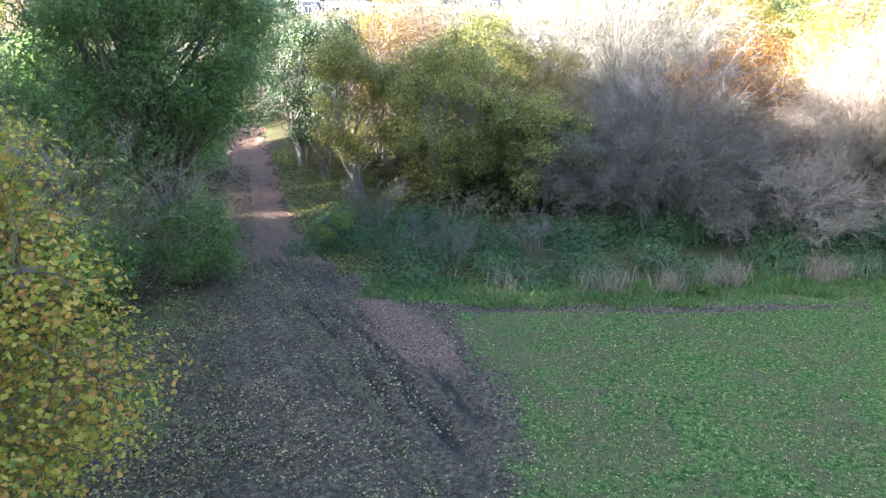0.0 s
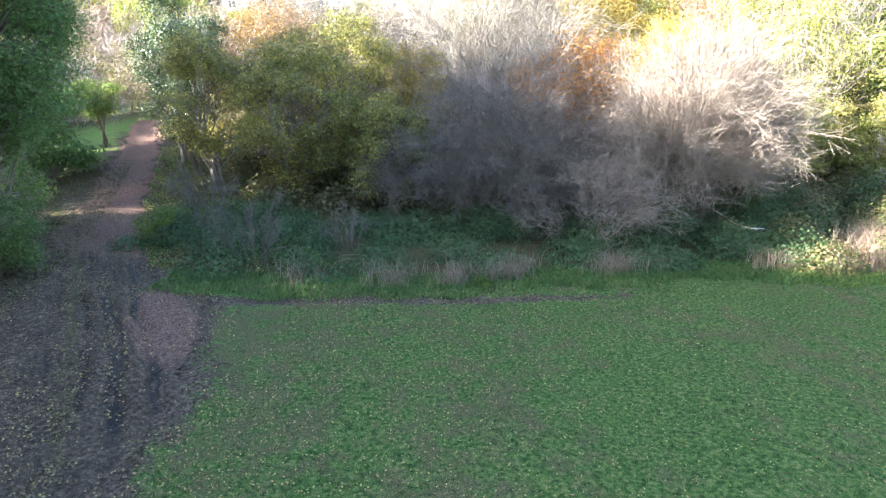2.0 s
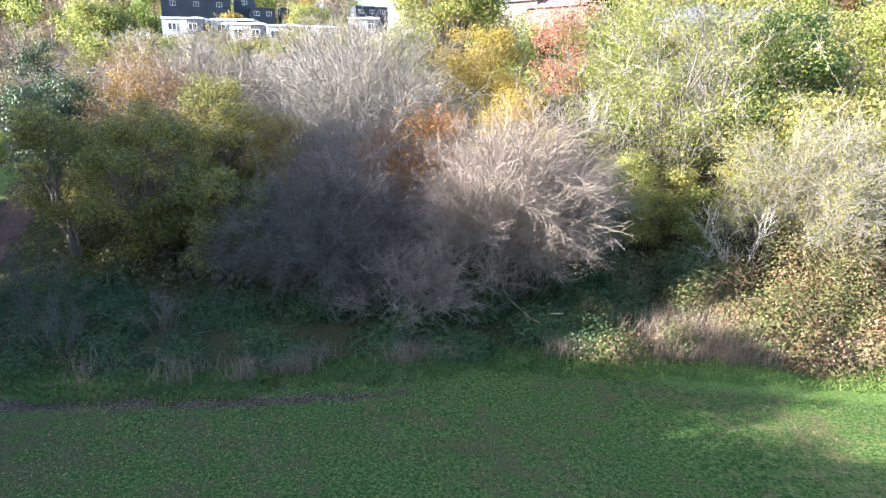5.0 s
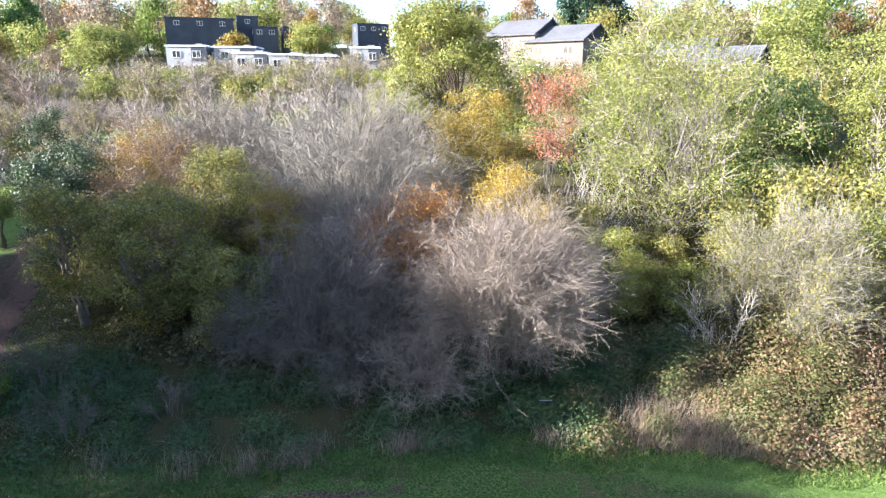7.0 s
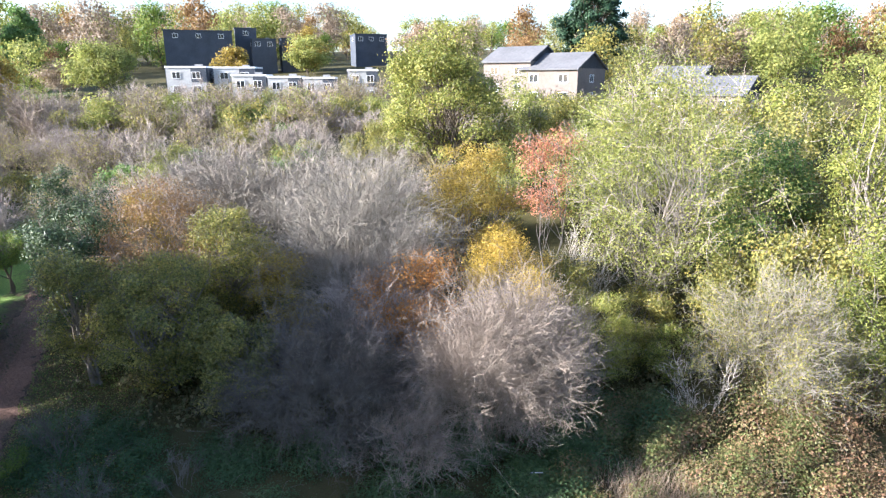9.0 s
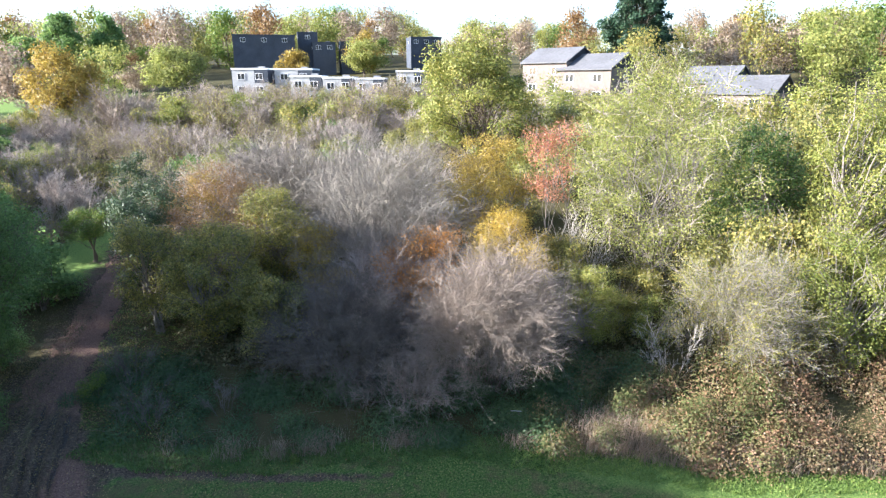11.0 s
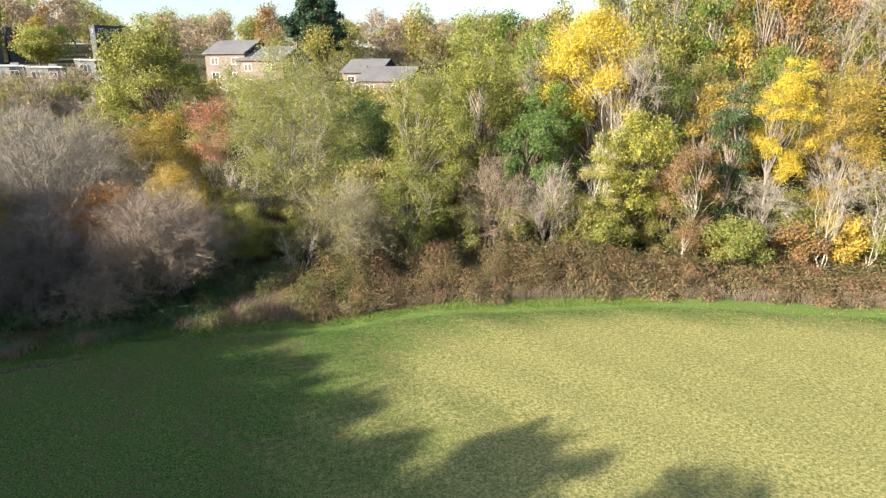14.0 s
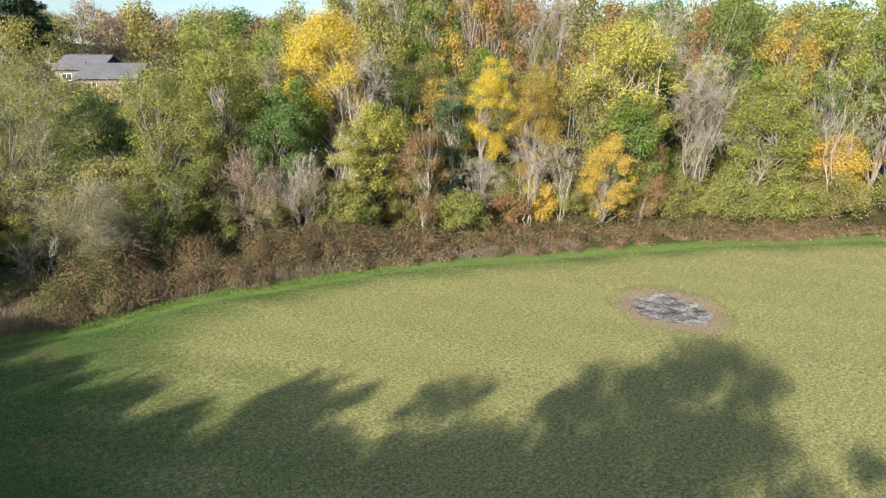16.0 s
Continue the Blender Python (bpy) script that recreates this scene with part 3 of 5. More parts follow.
whole = track_side(tx, ty) > 1.3
for _ in range(30):
    grown = whole.copy()
    grown[1:] |= whole[:-1]
    grown[:-1] |= whole[1:]
    grown[:, 1:] |= whole[:, :-1]
    grown[:, :-1] |= whole[:, 1:]
    whole = (grown & keep) | (track_side(tx, ty) > 1.3)
keep = whole
cell = keep[:-1, :-1] & keep[1:, :-1] & keep[:-1, 1:] & keep[1:, 1:]
ti = np.arange(tx.size).reshape(tx.shape)
tf = np.stack([ti[:-1, :-1], ti[:-1, 1:], ti[1:, 1:], ti[1:, :-1]], -1)[cell]
used, inv = np.unique(tf, return_inverse=True)
m = Mat("trodden_mud_and_wood_chips", 0.75, 0.35)
f1 = m.noise(7.0, 5.0)
f2 = m.noise(30.0, 4.0)
f3 = m.noise(0.7, 3.0)
f4 = m.noise(16.0, 2.0, (1.0, 1.0, 1.0))
mud = m.ramp(m.math("ADD", m.math("MULTIPLY", m.math("ADD", m.math("MULTIPLY", f1, 0.5), m.math("MULTIPLY", f2, 0.5)), 0.88), m.math("MULTIPLY", f3, 0.12)), [(0.38, (0.024, 0.018, 0.010)), (0.5, (0.094, 0.066, 0.039)), (0.62, (0.25, 0.185, 0.115))])
chip = m.ramp(m.math("ADD", m.math("MULTIPLY", f4, 0.55), m.math("MULTIPLY", f2, 0.45)), [(0.38, (0.06, 0.033, 0.022)), (0.5, (0.19, 0.105, 0.07)), (0.61, (0.40, 0.25, 0.18))])
c = m.mix(m.ramp(m.math("ADD", m.attr("chip"), m.math("MULTIPLY", m.math("SUBTRACT", m.noise(1.6, 4.0), 0.5), 0.9)), [(0.35, (0, 0, 0)), (0.65, (1, 1, 1))]), mud, chip)
wet = m.ramp(m.attr("rut"), [(0.15, (0, 0, 0)), (0.5, (1, 1, 1))])
c = m.mix(m.math("MULTIPLY", wet, 0.88), c, (0.012, 0.009, 0.007))
moss = m.ramp(m.math("ADD", m.attr("moss"), m.math("MULTIPLY", m.math("SUBTRACT", m.noise(5.0, 5.0), 0.5), 3.2)), [(0.55, (0, 0, 0)), (0.8, (1, 1, 1))])
c = m.mix(m.math("MULTIPLY", moss, 0.7), c, m.ramp(f2, [(0.4, (0.05, 0.05, 0.018)), (0.6, (0.17, 0.15, 0.05))]))
m.color(c)
rr = m.n("MapRange")
m.link(wet, rr.inputs[0])
rr.inputs[3].default_value, rr.inputs[4].default_value = 0.85, 0.45
m.link(rr.outputs[0], m.b.inputs["Roughness"])
m.bump(m.math("ADD", f1, m.math("MULTIPLY", f2, 0.8)), 1.0, 0.16)
tm = mesh_of("track", np.stack([tx, ty, tz], -1).reshape(-1, 3)[used], inv.reshape(-1, 4), m.m, True)
chipv = np.clip((ty - 22.5) / 4, 0, 1) + np.clip(1.25 - np.hypot((tx + 5.4 + (ty - 18.3) * 0.75) / 1.7, (ty - 18.3) / 3.6), 0, 1) * 1.1
attribute(tm, "chip", chipv.ravel()[used])
attribute(tm, "rut", np.clip(ruts, 0, 1).ravel()[used])
attribute(tm, "moss", (1.0 * np.exp(-(across / 0.2) ** 2) * 0.8 * np.clip((ty - 7) / 5, 0, 1) * (ty < 25) + 0.5 * np.exp(-((across - 1.6) / 0.12) ** 2) * (ty > 17) * (ty < 25) + 0.40 * np.clip((0.34 - frac) / 0.2, 0, 1) * (ty < 26)).ravel()[used])
tagged(new("track", tm), "wide muddy track with wheel ruts and reddish wood chips", "track", kind="structure")

# ---- burnt patch in the meadow ----
bx, by = 70.9, 4.6
rng = np.random.default_rng(5)
st = 0.22
px_, py_ = np.meshgrid(np.arange(-8.5, 8.5, st), np.arange(-8.5, 8.5, st))
ang = math.radians(-25)
ex, ey = px_ * math.cos(ang) + py_ * math.sin(ang), -px_ * math.sin(ang) + py_ * math.cos(ang)
rad = np.hypot(ex / 1.0, ey / 1.18) + 0.45 * wob(px_, py_, 0.55) + 0.2 * wob(px_, py_, 1.7)
keep = rad < 5.4
cell = keep[:-1, :-1] & keep[1:, :-1] & keep[:-1, 1:] & keep[1:, 1:]
ti = np.arange(px_.size).reshape(px_.shape)
tf = np.stack([ti[:-1, :-1], ti[:-1, 1:], ti[1:, 1:], ti[1:, :-1]], -1)[cell]
used, inv = np.unique(tf, return_inverse=True)
pz = land(px_ + bx, py_ + by) + 0.03 - 0.05 * np.clip(1 - np.hypot(px_, py_) / 4, 0, 1) + 0.03 * wob(px_, py_, 2.3) * (rad < 3.6) - 0.04 * np.clip((rad - 4.9) * 2, 0, 1)
m = Mat("burnt_ground", 0.95, 0.1)
a = m.attr("ash")
n1, n2 = m.noise(0.9, 7.0, (1, 1, 1), 0.68), m.noise(7.0, 5.0)
black = m.ramp(m.math("ADD", m.math("MULTIPLY", n1, 0.7), m.math("MULTIPLY", n2, 0.3)), [(0.40, (0.04, 0.037, 0.037)), (0.50, (0.16, 0.145, 0.135)), (0.60, (0.42, 0.39, 0.35))])
scorched = m.ramp(n2, [(0.36, (0.14, 0.105, 0.07)), (0.5, (0.25, 0.19, 0.12)), (0.64, (0.34, 0.275, 0.16))])
burn = m.mix(m.ramp(m.math("ADD", a, m.math("MULTIPLY", m.math("SUBTRACT", n2, 0.5), 1.2)), [(0.35, (0, 0, 0)), (0.65, (1, 1, 1))]), scorched, black)
turf = m.ramp(n2, [(0.36, (0.09, 0.11, 0.03)), (0.5, (0.215, 0.205, 0.072)), (0.66, (0.39, 0.345, 0.15))])
m.color(m.mix(m.ramp(m.math("ADD", m.attr("rim"), m.math("MULTIPLY", m.math("SUBTRACT", m.noise(2.4, 5.0), 0.5), 1.6)), [(0.3, (0, 0, 0)), (0.7, (1, 1, 1))]), burn, turf))
m.bump(m.math("ADD", n1, n2), 0.8, 0.06)
bm_ = mesh_of("burnt_patch", np.stack([px_, py_, pz], -1).reshape(-1, 3)[used], inv.reshape(-1, 4), m.m, True)
attribute(bm_, "rim", np.clip((rad - 3.4) / 2.0, 0, 1).ravel()[used])
attribute(bm_, "ash", np.clip((3.5 - np.hypot(px_ + 0.6, py_ + 0.2) * 0.25 - rad * 0.75) / 0.9, 0, 1).ravel()[used])
scar = new("burnt_patch", bm_)
scar.matrix_basis = pose(bx, by, 0)
tagged(scar, "round patch of black ash and scorched grass in the meadow", "fire scar", kind="structure")


# ---- low growth ----
def scatter_leaves(name, label, category, n, where, leaf, size, height, tilt=1.0, seed=0, width=0.7):
    """Loose leaves lying about: where(rng, n) gives x, y."""
    rng = np.random.default_rng(seed)
    x, y = where(rng, n)
    z = land(x, y) + height(x, y) + rng.uniform(0.0, 0.03, len(x))
    nr = np.stack([rng.normal(size=len(x)) * tilt * 0.35, rng.normal(size=len(x)) * tilt * 0.35, np.ones(len(x))], 1)
    v, f = leaf_quads(rng, np.stack([x, y, z], 1), nr, size, size * width)
    return tagged(new(name, mesh_of(name, v, f, LEAF[leaf])), label, category, kind="stuff")


def blades(name, label, category, x, y, leaf, h, w, seed=0, lean=0.35, per=1, sway=(0, 0), z0=None):
    """Grass or stalks: one narrow three-cornered blade a place, per to a tuft."""
    rng = np.random.default_rng(seed)
    x, y = np.repeat(x, per), np.repeat(y, per)
    n = len(x)
    if per > 1:
        x, y = x + rng.normal(size=n) * (w * 2.2 + 0.06), y + rng.normal(size=n) * (w * 2.2 + 0.06)
    z = land(x, y) - 0.02
    hh = h * rng.uniform(0.5, 1.35, n)
    a = rng.uniform(0, 2 * np.pi, n)
    dx, dy = np.cos(a) * w * 0.5, np.sin(a) * w * 0.5
    lx, ly = (rng.normal(size=n) * lean + sway[0]) * hh, (rng.normal(size=n) * lean + sway[1]) * hh
    p = np.stack([x, y, z], 1)
    tip = p + np.stack([lx, ly, hh], 1)
    mid = p + np.stack([lx * 0.35, ly * 0.35, hh * 0.6], 1)
    o = np.stack([dx, dy, np.zeros(n)], 1)
    v = np.stack([p - o, p + o, mid + o * 0.7, tip, mid - o * 0.7], 1).reshape(-1, 3)
    b = np.arange(n)[:, None] * 5
    if h < 0.15:
        v = np.stack([p - o, p + o, tip], 1).reshape(-1, 3)
        return tagged(new(name, mesh_of(name, v, np.arange(n * 3).reshape(-1, 3), LEAF[leaf])), label, category, kind="stuff")
    tri = np.concatenate([b + np.array([0, 1, 2]), b + np.array([0, 2, 4]), b + np.array([4, 2, 3])])
    me = mesh_of(name, v, tri, LEAF[leaf])
    return tagged(new(name, me), label, category, kind="stuff")


def thicket(x0, x1, s0, s1, h, n, leaf, label, name="bramble_thicket", category="bramble", size=0.13, seed=0, mounds=None, canes=90, group=""):
    """A bank of scrambling growth along the meadow's edge: domed mounds of leaves over arching canes."""
    rng = np.random.default_rng(seed + 300)
    n = int(n * 1.35)
    k = mounds or max(6, int((x1 - x0) * (s1 - s0) / 3.2))
    cx = rng.uniform(x0, x1, k)
    s = rng.uniform(s0, s1, k)
    cy = edge(cx) + s
    cr = rng.uniform(0.9, 1.9, k)
    ch = h * rng.uniform(0.55, 1.15, k) * np.clip((s - s0 + 1.1) / 2.2, 0.35, 1)
    ox, oy = (x0 + x1) / 2, float(edge((x0 + x1) / 2)) + (s0 + s1) / 2
    oz = gz(ox, oy)
    root = thing(name, ox, oy, oz, label, category, group)
    pi = rng.choice(k, n, p=cr ** 2 / (cr ** 2).sum())
    d = unit(rng.normal(size=(n, 3)))
    d[:, 2] = np.abs(d[:, 2])
    q = rng.random(n) ** 0.25 * (1 + 0.12 * rng.normal(size=n))
    px = cx[pi] + d[:, 0] * cr[pi] * q
    py = cy[pi] + d[:, 1] * cr[pi] * q
    pz = land(px, py) + np.maximum(d[:, 2] * ch[pi] * q, 0.03)
    v, f = leaf_tris(rng, np.stack([px - ox, py - oy, pz - oz], 1), d + rng.normal(size=(n, 3)) * 0.5 + np.array([0, 0, 0.3]), size * 0.74)
    child("foliage", mesh_of("foliage", v, f, LEAF[leaf]), root)
    if canes:
        ci = rng.integers(0, k, canes)
        a = rng.uniform(0, 6.28, canes)
        st_ = np.stack([cx[ci], cy[ci], land(cx[ci], cy[ci])], 1)
        en = st_ + np.stack([np.cos(a) * cr[ci] * 1.2, np.sin(a) * cr[ci] * 1.2, ch[ci] * 0.5], 1)
        ln = bend(rng, st_, en, 6, 0.2, 0.05) - np.array([ox, oy, oz])
        v, f = tubes(ln, np.full((canes, 1), 0.012) * np.linspace(1, 0.5, 6)[None], 3)
        tagged(child("brushwood", mesh_of("brushwood", v, f, BARK["rose_twig"]), root), kind="stuff")
    return root


def in_track(rng, n):
    y = rng.uniform(-4, 32, n * 3)
    u = rng.beta(0.8, 1.5, n * 3)
    x = np.interp(y, TR_Y, TR_L) - 3.0 + u * (np.interp(y, TR_Y, TR_R) - np.interp(y, TR_Y, TR_L) + 4.0)
    k = rng.random(n * 3) < 0.35 + 0.65 * (wob(x, y, 0.35) > 0)
    return x[k][:n], y[k][:n]


def in_meadow(rng, n):
    x = 24 * rng.beta(1.0, 2.2, n) - 1
    y = rng.uniform(3, 26, n)
    k = (y < edge(x) - 0.5) & (track_side(x, y) < 0.3)
    return x[k], y[k]


def beside_track(rng, n):
    """The leaf-strewn verge under the hazel and the dark tree, and the bank across the track."""
    y = rng.uniform(2, 44, n)
    left = rng.random(n) < 0.6
    x = np.where(left, np.interp(y, TR_Y, TR_L) + 2.4 - 9 * rng.random(n) ** 1.3, np.interp(y, TR_Y, TR_R) + 9 * rng.random(n))
    k = left | (y > 24)
    return x[k], y[k]


def on_chips(rng, n):
    y = rng.uniform(14, 46, n)
    u = rng.random(n)
    x = np.interp(y, TR_Y, TR_L) * (1 - u) + np.interp(y, TR_Y, TR_R) * u
    k = rng.random(n) < np.clip((y - 22.5) / 4, 0, 1) + np.clip(1.25 - np.hypot((x + 5.4 + (y - 18.3) * 0.75) / 1.7, (y - 18.3) / 3.6), 0, 1)
    return x[k], y[k]


def on_moss(rng, n):
    """The leafy strip between the wheel ruts."""
    y = rng.uniform(6, 25, n)
    c = np.interp(y, (-20, 0, 10.3, 12.1, 14, 17.3, 20.9, 25.1, 30), (3.5, 1.5, -2.5, -3.8, -5.3, -8.0, -11.0, -14.3, -17.5))
    x = c + rng.normal(size=n) * 0.22 + np.where(rng.random(n) < 0.3, 2.0, 0)
    k = wob(x, y, 1.6) > -0.35
    return x[k], y[k]


scatter_leaves("fallen_leaves", "yellow and brown fallen leaves scattered on the muddy track", "fallen leaves", 27000, in_track, "fallen", 0.066, lambda x, y: 0.02 + 0 * x, 1.3, 1)
scatter_leaves("fallen_leaves", "fallen leaves lying in the short meadow grass", "fallen leaves", 14000, in_meadow, "fallen", 0.052, lambda x, y: 0.05 + 0 * x, 1.3, 2)
scatter_leaves("leaf_litter", "brown leaf litter on the shaded verge of the track", "leaf litter", 26000, beside_track, "litter", 0.085, lambda x, y: 0.03 + 0 * x, 1.4, 7)
scatter_leaves("ground_ivy", "low green and olive plants among the leaf litter", "undergrowth", 9000, beside_track, "under", 0.13, lambda x, y: np.clip(0.35 * wob(x, y, 0.9) + 0.12, 0.02, 0.5), 2.0, 8)
def north_bank(rng, n):
    y = rng.uniform(23.5, 48, n)
    x = np.interp(y, TR_Y, TR_R) - 0.3 + 9 * rng.random(n) ** 1.2
    return x, y


scatter_leaves("bank_plants", "low yellow-green plants on the bank beside the track", "undergrowth", 15000, north_bank, "green", 0.10, lambda x, y: np.clip(0.4 * wob(x, y, 1.1) + 0.1, 0.02, 0.45), 2.0, 12)
scatter_leaves("leaf_litter", "yellow and brown leaf litter on the bank beside the track", "leaf litter", 12000, north_bank, "fallen", 0.085, lambda x, y: 0.03 + 0 * x, 1.4, 13)
scatter_leaves("wood_chips", "reddish wood chips trodden into the track", "wood chips", 16000, on_chips, "chip", 0.075, lambda x, y: 0.0 + 0 * x, 1.2, 9, 0.4)
scatter_leaves("moss_strip", "olive moss and small leaves between the wheel ruts", "moss", 3600, on_moss, "litter", 0.075, lambda x, y: 0.03 + 0 * x, 1.4, 10)

rng = np.random.default_rng(21)
x = rng.uniform(-3, 34, 150000)
y = rng.uniform(4, 28, 150000)
k = (y < edge(x) + 0.2) & (track_side(x, y) < -0.1 + 0.5 * wob(x, y, 1.1)) & (footpath(x, y) < 0.55) & (rng.random(150000) < 0.5 + 0.5 * wob(x, y, 0.8) + 0.3)
blades("meadow_grass", "short green meadow grass", "grass", x[k], y[k], "grass", 0.075, 0.032, 3, 0.6, 1)
x = rng.uniform(-8, 60, 26000)
y = edge(x) + rng.uniform(-1.4, 1.2, 26000) + 0.5 * wob(x, x * 0.3, 0.5)
# same grass split at x 17: darker copy in shade, sun-brightened copy beyond
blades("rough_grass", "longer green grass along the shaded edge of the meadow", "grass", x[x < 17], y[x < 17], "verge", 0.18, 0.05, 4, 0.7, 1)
blades("rough_grass", "longer green grass along the meadow's edge, coloured brighter for the sun", "grass", x[x >= 17], y[x >= 17], "verge_painted_sunny", 0.15, 0.05, 14, 0.9, 1)
x = np.concatenate([rng.normal(c, w, n) for c, w, n in ((1.4, 0.5, 80), (5.9, 0.6, 200), (3.9, 0.35, 70), (10.4, 0.6, 170), (12.2, 0.4, 50), (17.2, 0.5, 80), (-2.5, 0.4, 40), (19.4, 0.5, 60))])
y = edge(x) + np.abs(rng.normal(0.7, 0.6, len(x)))
blades("dry_grass", "dead straw-coloured grass tussocks at the meadow's edge", "grass", x, y, "dry", 0.75, 0.022, 5, 0.42, 3)
x = np.concatenate([rng.normal(22.2, 1.3, 300), rng.normal(24.6, 1.8, 160), rng.normal(31, 4, 70)])
y = edge(x) + rng.uniform(0.6, 4.0, len(x))
blades("dead_stalks", "tall dead willowherb stalks among the brambles", "grass", x, y, "dry", 1.45, 0.016, 6, 0.34, 4, (0.12, 0.03))
x = rng.uniform(21, 78, 5200)
y = edge(x) + 0.35 + 1.5 * rng.random(5200) ** 1.3 + 0.35 * wob(x, x * 0.2, 0.7)
k = rng.random(5200) < 0.55 + 0.45 * wob(x, y * 0.3, 0.45)
blades("withered_stalks", "grey-brown withered stalks in front of the brambles", "grass", x[k], y[k], "stalk", 0.85, 0.022, 16, 0.35, 4)
x = rng.uniform(30, 118, 60000)
y = edge(x) - 0.8 - 62 * rng.random(60000) ** 1.25
k = (np.hypot(x - 70.9, y - 4.6) > 5.0) & (y > -30) & (rng.random(60000) < 0.62 + 0.38 * wob(x, y, 0.9))
blades("meadow_tufts", "uneven straw-coloured tufts across the sunny meadow", "grass", x[k], y[k], "tuft", 0.08, 0.09, 8, 0.9, 1)

# ---- undergrowth banks ----
SHADE = "low dark green nettles and brambles in the shade"
thicket(-8, 4, 0.9, 9.0, 1.2, 20000, "nettle", SHADE, "nettle_patch", "nettles", 0.13, 1, canes=60)
thicket(3, 12, 1.0, 9.0, 1.5, 21000, "nettle", SHADE, "nettle_patch", "nettles", 0.13, 2, canes=80)
thicket(11, 20, 0.8, 8.0, 1.6, 20000, "nettle", SHADE, "nettle_patch", "nettles", 0.13, 3, canes=80)
thicket(-12.5, -6.5, 2.5, 10, 1.0, 9000, "nettle", SHADE, "nettle_patch", "nettles", 0.13, 4, canes=40)
thicket(16.0, 24.0, 4.0, 11.0, 2.4, 16000, "nettle", "dark green brambles below the bare shrub", "bramble_thicket", "bramble", 0.13, 10, canes=60)
thicket(15.6, 18.2, 1.6, 4.4, 1.7, 4000, "nettle", SHADE, "nettle_patch", "nettles", 0.13, 9, canes=0)
UNDER = "tangled olive undergrowth between the shrubs"
for i, (a, b, s0, s1, h, n) in enumerate(((-14, 2, 9, 24, 1.6, 7000), (0, 16, 9, 26, 2.2, 7000), (14, 30, 9, 28, 2.4, 9000), (28, 46, 8, 26, 2.6, 9000), (45, 66, 6, 22, 2.6, 8000), (64, 90, 6, 20, 2.6, 8000), (88, 122, 6, 20, 2.6, 8000))):
    thicket(a, b, s0, s1, h, n, "under", UNDER, "undergrowth", "undergrowth", 0.3, 40 + i, mounds=90, canes=40, group="undergrowth among the trees")
BR = "sprawling bramble bank with reddish autumn leaves"
for i, (a, b, s0, s1, h) in enumerate(((18, 25, 1.0, 10, 2.2), (24, 32, 0.6, 11, 2.7), (31, 40, 0.6, 11, 2.7), (39, 49, 0.5, 11, 2.5), (48, 58, 0.5, 10.5, 2.3), (57, 67, 0.4, 9, 1.9), (66, 77, 0.4, 10, 1.5), (76, 88, 0.4, 11, 1.3), (87, 101, 0.4, 10, 1.2), (100, 116, 0.4, 7, 1.2))):
    thicket(a, b, s0, s1, h, 23000 if a < 45 else 17000, "bramble" if a < 31 else "russet_bramble", BR, size=0.15 if a < 45 else 0.2, seed=20 + i, canes=70, group="bramble banks along the meadow")

# ---- beside the track ----
tree(-10.9, 4.9, 9.5, 5.8, "hazel", "yellowing hazel bush with orange-edged leaves beside the track", "brown", "hazel_bush", "shrub", base=0.02, clumps=80, leaves=58000, size=0.072, trunk=0.06, seed=1, stems=9, twigs=14, fill=0.68, clump_r=0.24, broad=True)
tree(-16.8, 23.5, 17.0, 5.7, "dark", "dense dark green tree beside the muddy track", "brown", base=0.16, clumps=90, leaves=52000, size=0.14, trunk=0.3, seed=2, stems=2, twigs=10, fill=0.5, clump_r=0.3)
tree(-20.5, 20.0, 5.4, 3.4, "olive", "olive-brown shrub under the dark tree", "brown", "shrub", "shrub", base=0.02, clumps=34, leaves=9000, size=0.13, trunk=0.05, seed=311, stems=5, twigs=14)
tree(-21.5, 27.5, 4.6, 2.8, "dark", "leafy green shrub under the dark tree", "brown", "green_shrub", "shrub", base=0.02, clumps=28, leaves=7000, size=0.13, trunk=0.05, seed=312, stems=5, twigs=10)
bare_shrub(-17.6, 19.0, 7.0, 4.6, "tangle of brown dead stems at the foot of the trees", "rose_twig", 3, 34, 7, 6, 3, 0.03, fine=0.008, leaf="olive", leaves=5200, size=0.10)
tree(-15.0, 21.4, 4.0, 2.3, "dark", "low leafy green shrub at the track's edge", "brown", "green_shrub", "shrub", base=0.02, clumps=34, leaves=9000, size=0.115, trunk=0.03, seed=4, stems=5, clump_r=0.36)
tree(-17.0, 17.4, 3.6, 2.4, "dark", "low leafy green shrub at the track's edge", "brown", "green_shrub", "shrub", base=0.02, clumps=34, leaves=9000, size=0.115, trunk=0.03, seed=5, stems=5, clump_r=0.36)
tree(-24, 15, 9, 5, "olive", "shaded olive-green thicket beside the track", "brown", "thicket_tree", base=0.08, clumps=36, leaves=13500, size=0.167, trunk=0.12, seed=6, stems=4)
tree(-37.5, 17.5, 30, 9.0, "pale", "tall spreading pale green tree west of the track", "brown", base=0.3, clumps=110, leaves=46000, size=0.25, trunk=0.4, seed=7, stems=2, twigs=10, clump_r=0.26)
tree(-62, -8, 23, 9.0, "olive", "tall olive-green tree at the western wood", "brown", base=0.1, clumps=56, leaves=5000, size=0.75, trunk=0.5, seed=18, stems=2, twigs=4, clump_r=0.28)
tree(-36, 8.5, 29, 8.0, "pale", "tall pale green tree west of the track", "brown", base=0.06, clumps=84, leaves=24000, size=0.3, trunk=0.4, seed=17, stems=2, twigs=6, clump_r=0.27)
